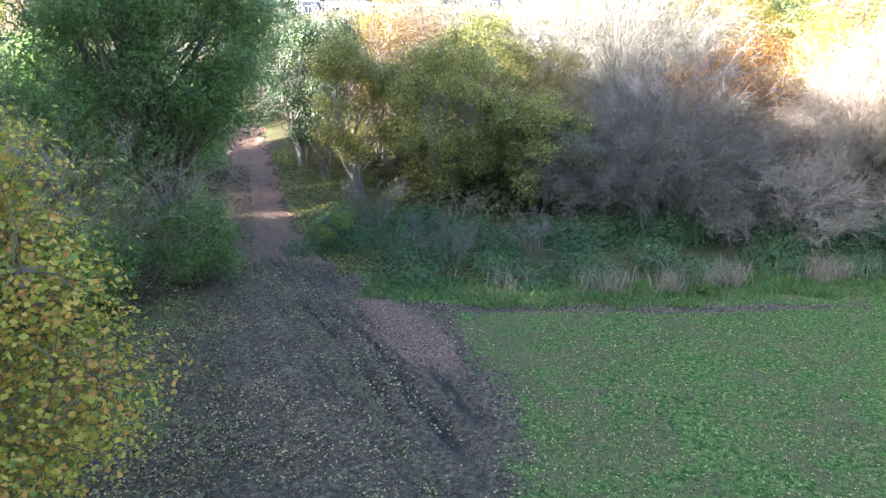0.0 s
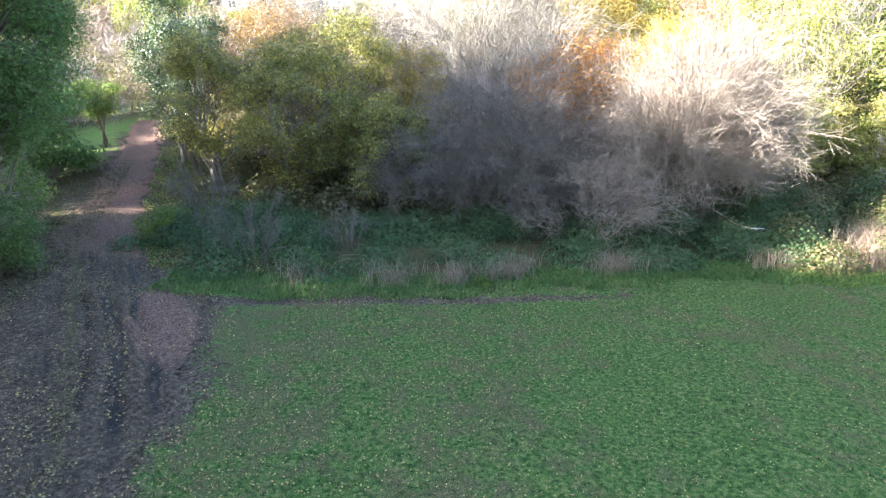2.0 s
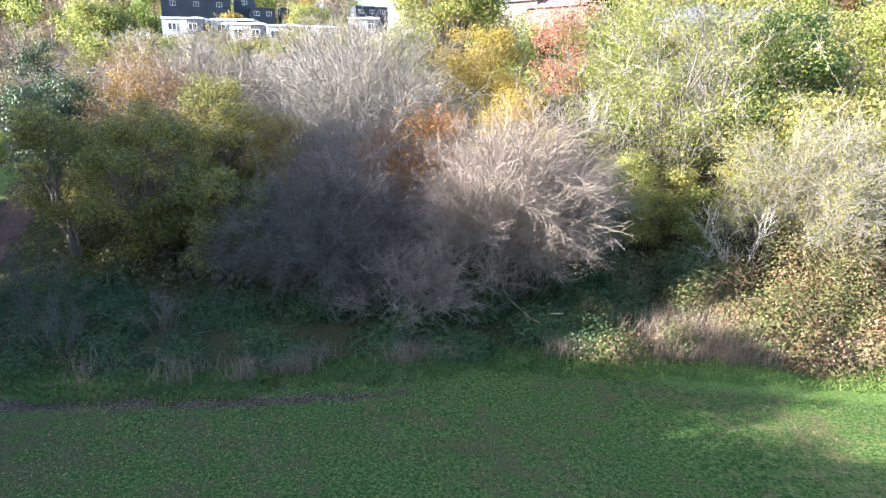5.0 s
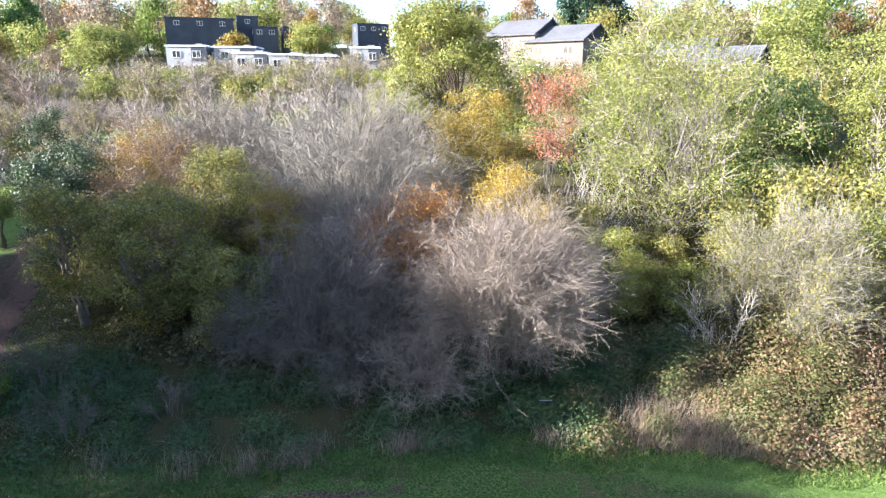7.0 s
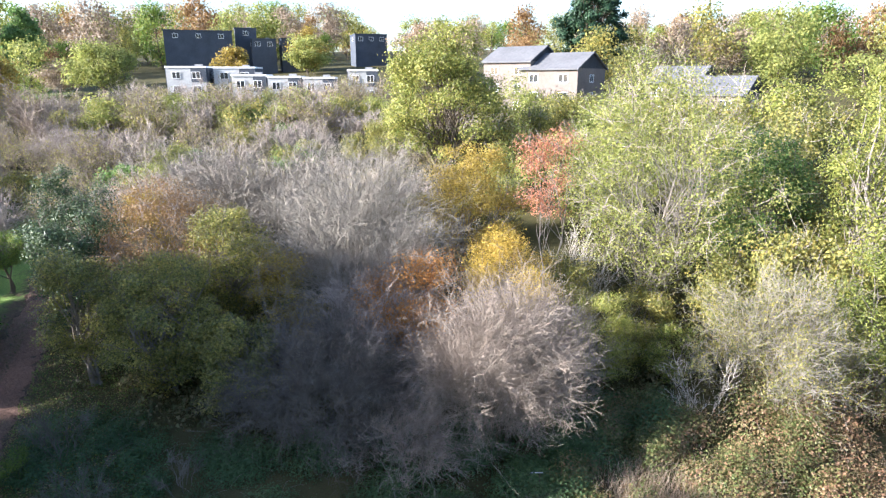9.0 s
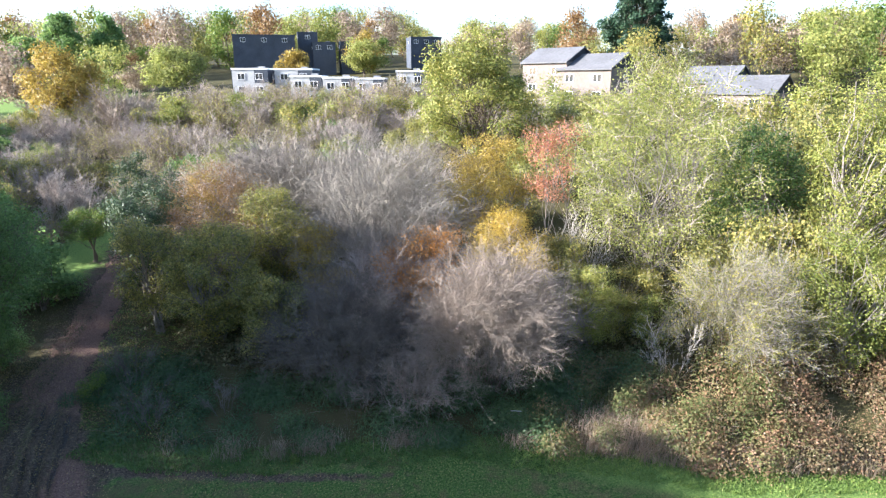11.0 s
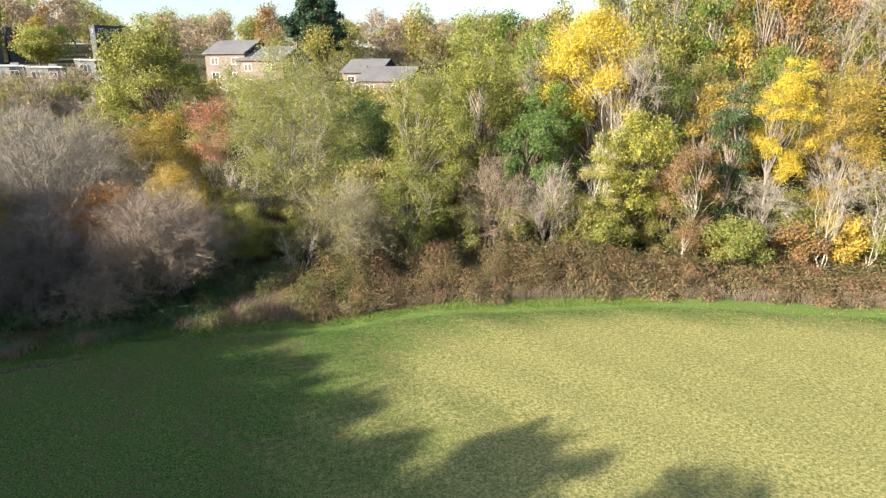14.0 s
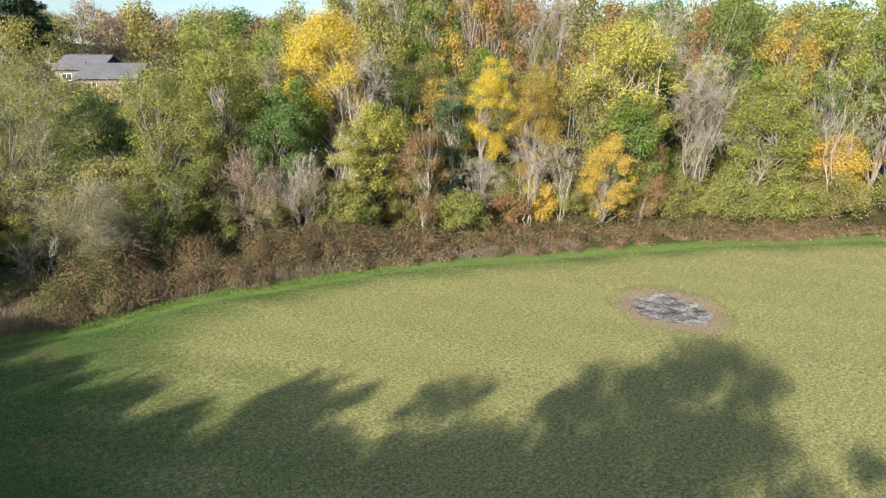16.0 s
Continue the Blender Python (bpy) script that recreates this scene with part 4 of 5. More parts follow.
bare_shrub(-30, 28, 12, 4.5, "thin bare tree among the shaded bushes", "dark_twig", 8, 7, 6, 5, 2, 0.12, up=0.4, arch=0.0, name="bare_tree", category="tree", dome=False, fine=0.016)
tree(-46, 26, 20, 7, "pale", "tall thin-leaved pale green tree", "brown", base=0.2, clumps=44, leaves=10000, size=0.32, trunk=0.3, seed=9)
tree(-38, 40, 12, 6, "dark", "shaded dark green tree west of the track", "brown", base=0.1, clumps=36, leaves=9000, size=0.28, trunk=0.2, seed=10)
tree(-55, 46, 12, 7, "dark", "shaded dark green tree west of the track", "brown", base=0.1, clumps=36, leaves=9000, size=0.3, trunk=0.2, seed=11)
tree(-31.5, 48.5, 6.5, 2.6, "green", "small leaning green tree on the lawn by the track", "brown", base=0.35, clumps=18, leaves=4500, size=0.152, trunk=0.14, seed=12, stems=2)

# ---- north side of the track ----
for i, (x, y, h) in enumerate(((-13.0, 35.6, 10.5), (-16.6, 39.4, 12.5), (-20.4, 43.6, 13.0))):
    tree(x, y, h, 3.4, "ivy" if i else "olive", "ivy-clad tree leaning over the track", "grey", "ivy_tree", base=0.12, clumps=34, leaves=8000, size=0.17, trunk=0.17, seed=30 + i, stems=3, twigs=16, clump_r=0.3, group="ivy trees along the track")
tree(-7.2, 35.6, 9.8, 5.2, "olive", "dense olive and gold hawthorn in shade", "grey", "hawthorn", base=0.06, clumps=60, leaves=18360, size=0.18, trunk=0.14, seed=34, stems=4, twigs=14, clump_r=0.27)
tree(-1.6, 34.0, 6.6, 3.6, "olive", "lower olive-green hawthorn in shade", "grey", "hawthorn", base=0.06, clumps=40, leaves=9720, size=0.18, trunk=0.1, seed=35, stems=4, twigs=12, clump_r=0.28)
tree(-12.5, 44.0, 12.4, 6.4, "russet", "brown-topped shrub with orange leaves", "grey", "shrub", "shrub", base=0.1, clumps=50, leaves=16500, size=0.137, trunk=0.12, seed=36, stems=5, twigs=18, twig_bark="twig")
tree(-14.6, 44.6, 12.0, 2.6, "gold", "small shrub with golden leaves among grey scrub", "grey", "shrub", "shrub", base=0.3, clumps=16, leaves=3300, size=0.152, trunk=0.08, seed=37, stems=3)
bare_shrub(-9.6, 28.4, 3.8, 2.2, "small grey-twigged bare sapling", "dark_twig", 38, 9, 6, 6, 2, 0.04, name="sapling", category="sapling", dome=False)
bare_shrub(-5.0, 24.6, 3.6, 2.2, "small grey-twigged bare sapling", "dark_twig", 39, 8, 6, 6, 2, 0.035, name="sapling", category="sapling", dome=False)
bare_shrub(-1.5, 27.0, 2.4, 1.8, "small grey-twigged bare sapling", "dark_twig", 40, 8, 5, 6, 2, 0.03, name="sapling", category="sapling", dome=False)
tree(-10.8, 26.6, 2.0, 1.2, "green", "small leafy green sapling", "brown", "sapling", "sapling", base=0.1, clumps=10, leaves=1350, size=0.114, trunk=0.02, seed=41, stems=3)

# ---- the two great bare shrubs ----
bare_shrub(4.2, 33.4, 6.7, 6.0, "broad leafless shrub with fine grey twigs", "dark_twig", 50, 76, 8, 11, 6, 0.022, up=0.04, arch=0.18, fine=0.0072)
bare_shrub(14.3, 33.8, 9.3, 4.3, "broad leafless shrub with pale pinkish twigs", "rose_twig", 51, 76, 8, 12, 6, 0.022, up=0.04, arch=0.18, fine=0.0072, low=0.4)
bare_shrub(9.6, 30.6, 4.6, 3.4, "low leafless shrub with pinkish twigs", "rose_twig", 52, 44, 7, 6, 4, 0.026, up=0.1, arch=0.2)
bare_shrub(3.4, 45.0, 13.6, 5.8, "tall leafless shrub with silvery grey twigs", "grey_twig", 53, 54, 8, 10, 5, 0.04, up=0.1, arch=0.16, fine=0.0095)
bare_shrub(-14.0, 57.0, 10.6, 6.0, "tall leafless shrub with silvery grey twigs", "grey_twig", 54, 46, 8, 8, 4, 0.045, up=0.15, arch=0.15, fine=0.014)
bare_shrub(-6.5, 56.0, 10.6, 5.2, "tall leafless shrub with silvery grey twigs", "grey_twig", 91, 40, 8, 8, 4, 0.045, up=0.1, arch=0.15, fine=0.014)
tree(-6.0, 43.0, 10.6, 4.8, "olive", "dense olive hawthorn with golden patches", "grey", "hawthorn", base=0.05, clumps=60, leaves=14400, size=0.18, trunk=0.14, seed=92, stems=4, twigs=14, clump_r=0.27)
tree(-1.4, 40.0, 8.4, 3.4, "gold", "hawthorn with golden-brown leaves and grey twigs", "grey", "hawthorn", base=0.05, clumps=36, leaves=6500, size=0.13, trunk=0.1, seed=93, stems=4, twigs=30, twig_bark="grey_twig", clump_r=0.3)
bare_shrub(6.0, 38.4, 8.6, 5.0, "leafless shrub with tangled pale twigs", "twig", 55, 40, 8, 9, 4, 0.045, up=0.15, arch=0.15, fine=0.0085)
tree(8.8, 38.6, 9.9, 4.0, "orange", "orange-leaved autumn shrub behind bare twigs", "grey", "shrub", "shrub", base=0.35, clumps=26, leaves=6750, size=0.152, trunk=0.1, seed=56, stems=4, twigs=14)
tree(14.4, 41.4, 10.8, 4.3, "amber", "golden yellow maple behind the bare shrub", "grey", "maple", base=0.25, clumps=30, leaves=16000, size=0.12, trunk=0.12, seed=57, stems=3, clump_r=0.36)
tree(20.6, 40.0, 7.6, 3.0, "lime", "yellow-green leafy shrub above brambles", "grey", "shrub", "shrub", base=0.05, clumps=26, leaves=12000, size=0.11, trunk=0.08, seed=58, stems=4)
tree(18.0, 43.5, 8.6, 3.6, "olive", "olive shrub with golden patches", "grey", "shrub", "shrub", base=0.05, clumps=30, leaves=10500, size=0.152, trunk=0.1, seed=59, stems=4)
tree(10.8, 52.6, 13.6, 5.6, "gold", "golden-brown hedge-like tree on the slope", "grey", base=0.15, clumps=44, leaves=16500, size=0.167, trunk=0.14, seed=60, stems=3, clump_r=0.3)
tree(17.0, 48.6, 17.4, 2.6, "red", "slender tree with coral-red leaves", "grey", base=0.4, clumps=22, leaves=2600, size=0.152, trunk=0.09, seed=61, stems=2, clump_r=0.4)
tree(25.4, 50.2, 21.5, 10.0, "pale", "wide thin willow with pale green leaves and bare stems", "grey", "willow", base=0.05, clumps=95, leaves=22000, size=0.186, trunk=0.09, seed=62, stems=10, twigs=26, clump_r=0.24, twig_bark="twig")
bare_shrub(19.8, 46.0, 9.6, 3.2, "bare white-stemmed saplings before the willow", "pale", 63, 14, 5, 5, 2, 0.06, up=0.5, arch=0.02, name="birch_saplings", category="sapling", dome=False)
tree(4.4, 76.0, 20.5, 8.4, "lime", "rounded yellow-green tree before pale houses", "brown", base=0.12, clumps=56, leaves=17000, size=0.25, trunk=0.25, seed=64, stems=3, clump_r=0.3)
bare_shrub(30.4, 38.0, 8.4, 4.2, "pale grey twiggy shrub with olive leaves", "grey_twig", 65, 50, 7, 8, 4, 0.024, fine=0.0075, leaf="olive", leaves=24000, size=0.11)
bare_shrub(25.9, 35.4, 6.0, 1.6, "small bare white-barked birch", "pale", 66, 3, 7, 6, 2, 0.03, up=0.4, arch=0.0, name="birch_sapling", category="sapling", dome=False)
tree(37.2, 39.0, 11.4, 4.5, "lime", "yellow-green field maple shrub", "grey", "maple", base=0.05, clumps=40, leaves=13000, size=0.155, trunk=0.12, seed=67, stems=4)
tree(39.6, 45.4, 20.5, 5.6, "lime", "tall yellow-green ash tree above the brambles", "grey", base=0.05, clumps=46, leaves=15000, size=0.186, trunk=0.2, seed=68, stems=2)
tree(33.5, 54.0, 14.0, 5.5, "dark", "shaded dark green tree below the houses", "grey", base=0.05, clumps=46, leaves=12000, size=0.21, trunk=0.25, seed=69, stems=2)
bare_shrub(45.4, 40.0, 9.4, 3.0, "brown-grey twiggy shrub with a few russet leaves", "rose_twig", 70, 22, 8, 8, 3, 0.05, leaf="russet", leaves=2000, size=0.16)
bare_shrub(51.2, 39.0, 9.4, 3.0, "bare shrub with whitish upright stems", "twig", 71, 18, 7, 6, 3, 0.03, up=0.45, arch=0.03, dome=False)
tree(50.6, 43.5, 15.5, 4.6, "dark", "shaded dark green tree behind the shrubs", "brown", base=0.05, clumps=34, leaves=11250, size=0.221, trunk=0.18, seed=72)
tree(47.4, 52.0, 22.0, 6.6, "lime", "tall yellow-green lime tree in the wood", "grey", base=0.05, clumps=50, leaves=16000, size=0.21, trunk=0.24, seed=73, clump_r=0.3)
tree(59.5, 50.5, 26.5, 6.8, "yellow", "tall tree with a brilliant yellow crown", "pale", base=0.26, clumps=40, leaves=17000, size=0.21, trunk=0.26, seed=74, clump_r=0.34)
tree(54.5, 48.5, 17.5, 5.0, "green", "leafy green tree in the wood", "grey", base=0.05, clumps=34, leaves=11250, size=0.221, trunk=0.2, seed=75)
tree(61.4, 40.0, 16.6, 5.0, "sunlit", "yellow-green woodland edge tree", "grey", base=0.05, clumps=50, leaves=14000, size=0.2, trunk=0.2, seed=76, stems=2, twigs=14)
bare_tree(62.5, 44.5, 22.5, 4.4, "tall bare grey tree in the wood", 77, 2, "pale")
tree(65.2, 36.0, 14.0, 3.6, "russet", "thin russet-leaved birch with a pale trunk", "pale", "birch", base=0.05, clumps=34, leaves=5750, size=0.153, trunk=0.1, seed=78, twigs=22, twig_bark="rose_twig")
tree(71.2, 39.4, 20.0, 2.6, "ivy", "ivy-covered bare trunk in the wood", "grey", "ivy_tree", base=0.05, clumps=30, leaves=7500, size=0.187, trunk=0.2, seed=79, twigs=20, twig_bark="twig")
tree(76.4, 37.4, 21.8, 3.9, "yellow", "narrow bright yellow tree in the wood", "grey", base=0.26, clumps=30, leaves=16000, size=0.17, trunk=0.18, seed=80)
tree(82.6, 37.0, 20.2, 5.0, "gold", "golden-brown tree inside the wood", "grey", base=0.05, clumps=40, leaves=18000, size=0.17, trunk=0.2, seed=81)
bare_tree(77.4, 31.0, 14.2, 3.2, "bare white-stemmed birch saplings", 82, 4, "pale", trunk=0.09, twigs=22, clumps=30, name="birch_saplings", category="sapling")
bare_tree(82.0, 30.0, 12.4, 2.8, "bare white-stemmed birch saplings", 83, 3, "pale", trunk=0.08, twigs=22, clumps=26, name="birch_saplings", category="sapling")
tree(95.4, 32.6, 26.8, 8.2, "sunlit", "large yellow-green tree above bare stems", "pale", base=0.26, clumps=46, leaves=17000, size=0.25, trunk=0.3, seed=84, stems=3, clump_r=0.3)
tree(91.6, 28.4, 17.6, 5.6, "green", "green woodland edge tree", "grey", base=0.05, clumps=40, leaves=11250, size=0.230, trunk=0.2, seed=85)
tree(87.4, 27.2, 13.4, 4.0, "amber", "orange-gold tree at the woodland edge", "grey", base=0.05, clumps=34, leaves=15000, size=0.16, trunk=0.14, seed=86)
bare_tree(102.0, 25.4, 23.5, 5.2, "tall bare grey tree in the wood", 87, 2, "grey")
tree(110.6, 20.8, 22.6, 6.4, "lime", "yellow-green woodland edge tree", "grey", base=0.05, clumps=46, leaves=20000, size=0.2, trunk=0.22, seed=88, stems=2)
bare_tree(119.0, 14.6, 21.0, 6.0, "bare tree with leaning pale stems", 89, 4, "twig", base=0.35, twigs=14, clumps=30, trunk=0.13)
tree(121.0, 16.0, 11.5, 5.4, "amber", "orange-gold tree at the woodland edge", "grey", base=0.05, clumps=30, leaves=8125, size=0.238, trunk=0.14, seed=90)
tree(56.6, 39.0, 13.8, 2.6, "sunlit", "slender pale-stemmed tree with few yellow leaves and ivy", "pale", base=0.1, clumps=24, leaves=2600, size=0.15, trunk=0.1, seed=331, stems=3, twigs=24, twig_bark="pale")
bare_tree(72.2, 34.0, 11.2, 3.2, "bare shrub with whitish upright stems", 332, 5, "grey", trunk=0.07, twigs=26, clumps=34, base=0.1, name="bare_shrub", category="shrub")
tree(93.0, 26.2, 12.0, 3.6, "russet", "brown-leaved twiggy tree at the woodland edge", "grey", base=0.05, clumps=34, leaves=6500, size=0.17, trunk=0.12, seed=333, stems=3, twigs=22, twig_bark="rose_twig")
for i, (x, s, h, r, lf) in enumerate(((69.5, 9.5, 5.6, 3.6, "pale"), (75.5, 11.0, 5.2, 3.2, "russet"), (80.0, 11.5, 6.0, 3.0, "amber"), (98.0, 10.5, 6.2, 3.8, "olive"), (104.5, 10.0, 5.2, 4.2, "pale"), (110.5, 9.0, 5.6, 4.4, "lime"), (56.5, 11.0, 6.0, 3.2, "olive"), (117.0, 8.0, 6.5, 4.4, "olive"), (128.0, 8.0, 8.0, 5.0, "pale"))):
    tree(x, float(edge(x)) + s, h, r, lf, "low %s shrub at the woodland edge" % {"pale": "grey-green", "russet": "russet", "amber": "orange-gold", "lime": "yellow-green", "olive": "olive"}[lf], "grey", "shrub", "shrub", base=0.05, clumps=26, leaves=5000, size=0.22, trunk=0.07, seed=100 + i, stems=4, twigs=14, group="shrubs along the woodland edge")

# ---- trees behind the camera's meadow, whose long shadows reach into view ----
for i, (x, y, h, r, n, z) in enumerate(((-43.5, 3.5, 31, 7, 10000, 0.64), (-31, -9, 27.0, 8, 9000, 0.64), (-39, -6, 27.5, 8, 9000, 0.64), (-38, -14, 27, 8, 9000, 0.64), (-33, -1, 25.5, 7, 8000, 0.64), (-27.3, -17.0, 27, 8, 9000, 0.62), (-19.4, -21.1, 27, 8, 9000, 0.62), (-15.5, -24.8, 27, 7, 9000, 0.6), (-9.5, -27.0, 27, 6, 8000, 0.55), (-1.4, -27.6, 28, 6, 9000, 0.42), (5.4, -29.4, 28, 7.5, 13000, 0.4), (4.1, -35.0, 28, 5.5, 8000, 0.4), (9.0, -43.4, 28.5, 7, 9000, 0.5), (-31.3, -14.5, 25, 9, 12000, 0.75), (-25.8, -21.8, 25, 9, 12000, 0.75), (-20.2, -29.1, 25, 9, 12000, 0.75), (-6.4, -32.7, 25, 7, 11000, 0.6), (-36.7, 0.7, 27, 6, 7000, 0.6), (-33.1, -7.0, 27.2, 6.5, 7000, 0.6), (-29.8, -11.5, 27.5, 6.5, 7000, 0.6), (-16.4, -27.4, 27, 7, 8000, 0.6), (-23.1, -20, 27, 7, 8000, 0.6))):
    tree(x, y, h, r, "olive", "large autumn tree at the south side of the meadow", "brown", base=0.08, clumps=44, leaves=n, size=z, trunk=0.4, seed=120 + i, twigs=4, count=1.2, clump_r=0.28, group="trees south of the meadow")

# ---- scrub, woods and far trees ----
def spread(protos, places, group):
    """Copies of prototype plants at (x, y, scale, stretch, which)."""
    for i, (x, y, k, kz, w) in enumerate(places):
        src = protos[w % len(protos)]
        tagged(copy_thing(src, pose(x, y, gz(x, y) - 0.2, 0, 0, (i * 137.5) % 360) @ Matrix.Diagonal((k, k, k * kz, 1))), group=group)


TAKEN = []


def free(x, y, gap):
    """Keeps clear of the track, the lawns, the houses and plants already set."""
    if -gap < track_side(np.array(x), np.array(y)) + 1.5 and y < 58:
        return False
    if math.hypot((x + 46) / 6, (y - 64) / 6) < 1 or math.hypot((x + 158) / 40, (y - 141) / 24) < 1 or (abs((x + 130) * 0.633 + (y - 118) * 0.774) < 9 and -150 < x < -95):
        return False
    for hx, hy, hr in HOUSES:
        if math.hypot(x - hx, y - hy) < hr + gap * 0.6:
            return False
    for px, py, pg in TAKEN:
        if (px - x) ** 2 + (py - y) ** 2 < ((gap + pg) * 0.5) ** 2:
            return False
    TAKEN.append((x, y, gap))
    return True


HOUSES = [(13, 110, 8), (20, 106, 7), (38, 107, 8), (42, 99, 8), (-54, 130, 11), (-34, 123, 10), (-18, 124, 6), (-96, 206, 15), (-76, 217, 13), (-49, 241, 10)]
TAKEN += [(o.location.x, o.location.y, 6.0) for o in scene.objects if o.parent is None and o.type == "EMPTY" and o.location.y > 30 and "thicket" not in o.name]

scrub = [
    bare_shrub(-24, 62, 6.0, 4.0, "grey leafless scrub on the slope", "twig", 200, 14, 7, 7, 4, 0.03, fine=0.016, name="scrub_bush", group="scrub on the slope"),
    bare_shrub(-12, 58, 6.0, 4.0, "grey leafless scrub on the slope", "twig", 201, 14, 7, 7, 4, 0.03, fine=0.016, name="scrub_bush", group="scrub on the slope"),
    bare_shrub(-6, 66, 6.0, 4.0, "brownish scrub with a few olive leaves", "rose_twig", 202, 13, 7, 7, 4, 0.03, fine=0.016, leaf="olive", leaves=1600, size=0.17, name="scrub_bush", group="scrub on the slope"),
    tree(-33, 78, 5.5, 3.8, "pale", "pale green scrub willow on the slope", "grey", "scrub_bush", "shrub", base=0.05, clumps=18, leaves=2300, size=0.23, trunk=0.08, seed=203, stems=3, twigs=5, twig_bark="twig", group="scrub on the slope"),
    tree(-24, 96, 4.8, 3.4, "dark", "dark evergreen bush on the slope", "brown", "evergreen_bush", "shrub", base=0.02, clumps=18, leaves=2300, size=0.25, trunk=0.08, seed=204, stems=3, twigs=4, group="scrub on the slope"),
    tree(-16, 82, 5.2, 3.8, "olive", "olive scrub bush on the slope", "brown", "scrub_bush", "shrub", base=0.02, clumps=18, leaves=2300, size=0.23, trunk=0.08, seed=205, stems=3, twigs=5, twig_bark="twig", group="scrub on the slope"),
]
rng = np.random.default_rng(9)
places = []
for _ in range(2600):
    x, y = rng.uniform(-105, 6), rng.uniform(30, 122)
    s = y - float(edge(x))
    if s < 20 or (x > -30 and s < 26):
        continue
    if free(x, y, 4.3):
        w = rng.choice([0, 0, 0, 1, 1, 1, 2, 2, 2, 3, 5, 4])
        places.append((x, y, rng.uniform(0.75, 1.2), rng.uniform(0.8, 1.15), int(w)))
places = places[:180]
spread(scrub, places, "scrub on the slope")

WOOD = [("lime", "yellow-green tree in the autumn wood"), ("olive", "olive-brown tree in the autumn wood"), ("green", "green tree in the autumn wood"), ("gold", "golden tree in the autumn wood"), ("russet", "russet tree in the autumn wood")]
wood = []
for i, (lf, lb) in enumerate(WOOD):
    wood.append(tree(70 + i * 9, 62 - i * 4, 20, 5.6, lf, lb, "grey", base=0.06, clumps=60, leaves=5600, size=0.23, trunk=0.24, seed=220 + i, stems=2, twigs=3, clump_r=0.22, group="trees of the wood"))
    TAKEN.append((70 + i * 9, 62 - i * 4, 8))
wood.append(bare_tree(66, 56, 20, 4.6, "bare grey tree in the autumn wood", 226, 2, "grey", trunk=0.17, group="trees of the wood"))
places = []
for _ in range(1500):
    x = rng.uniform(26, 150)
    s = rng.uniform(13, 50)
    y = float(edge(x)) + s / (0.93 if x > 57 else 1)
    if x < 52 and s > 25:
        continue
    if x < 44:
        continue
    if free(x, y, 7.0):
        places.append((x, y, rng.uniform(0.8, 1.15), rng.uniform(0.9, 1.15), int(rng.choice([0, 0, 1, 1, 2, 2, 2, 3, 4, 5, 5]))))
places = places[:78] + [(128, 22, 1.35, 1.1, 0), (136, 30, 1.4, 1.1, 1), (121, 33, 1.4, 1.1, 2), (144, 12, 1.4, 1.0, 1), (112, 40, 1.4, 1.05, 5), (150, 24, 1.5, 1.1, 0), (136, 8, 1.2, 1.0, 0), (104, 44, 1.4, 1.0, 4), (128, 42, 1.5, 1.1, 1)]
places += [(x, y, k, 1.45, i % 6) for i, (x, y, k) in enumerate(((75.8, 75, 1.25), (81.4, 72, 1.35), (86.9, 69, 1.25), (92.2, 65.4, 1.35), (97.2, 61.6, 1.3), (103.5, 56, 1.35), (87, 98.5, 1.4), (94, 95, 1.35), (100.7, 91, 1.45), (107, 86.6, 1.35), (113.5, 82, 1.4), (121, 75, 1.45)))]
places += [(x, y, k * 0.85, 1.2, (i * 2 + 1) % 5) for i, (x, y, k) in enumerate(((97, 62, 1.16), (109, 62, 1.21), (111, 52, 1.23), (122, 51, 1.28), (119, 38, 1.34), (130, 37, 1.31), (128, 28, 1.4), (138, 25, 1.4), (133, 16, 1.46), (139, 12, 1.45)))]
spread(wood, places, "trees of the wood")
under = []
for i, (lf, lb) in enumerate((("lime", "yellow-green bush under the wood"), ("olive", "olive bush under the wood"), ("pale", "pale grey-green bush under the wood"), ("gold", "golden bush under the wood"))):
    under.append(tree(54 + i * 12, float(edge(54 + i * 12)) + 13, 8.0, 3.8, lf, lb, "grey", "bush", "shrub", base=0.03, clumps=24, leaves=3200, size=0.192, trunk=0.1, seed=280 + i, stems=3, twigs=8, twig_bark="twig", group="bushes under the wood"))
places = []
for _ in range(900):
    x = rng.uniform(30, 128)
    s = rng.uniform(11, 25)
    y = float(edge(x)) + s / (0.93 if x > 57 else 1)
    if (x > 42 or s > 14) and free(x, y, 3.0):
        places.append((x, y, rng.uniform(0.7, 1.25), rng.uniform(0.8, 1.3), int(rng.integers(0, 4))))
places = [(x, y, k, kz, 1 if x < 46 else w) for x, y, k, kz, w in places[:42]]
for i in range(34):
    if i % 3 == 1:
        continue
    x = 43 + i * 2.25
    s = 11.0 + 2.6 * ((i * 0.618) % 1)
    places.append((x, float(edge(x)) + s, 0.42 + 0.3 * ((i * 0.382) % 1), 0.9 + 0.3 * ((i * 0.27) % 1), (i * 3 + i // 4) % 4))
spread(under, places, "bushes under the wood")
places = []
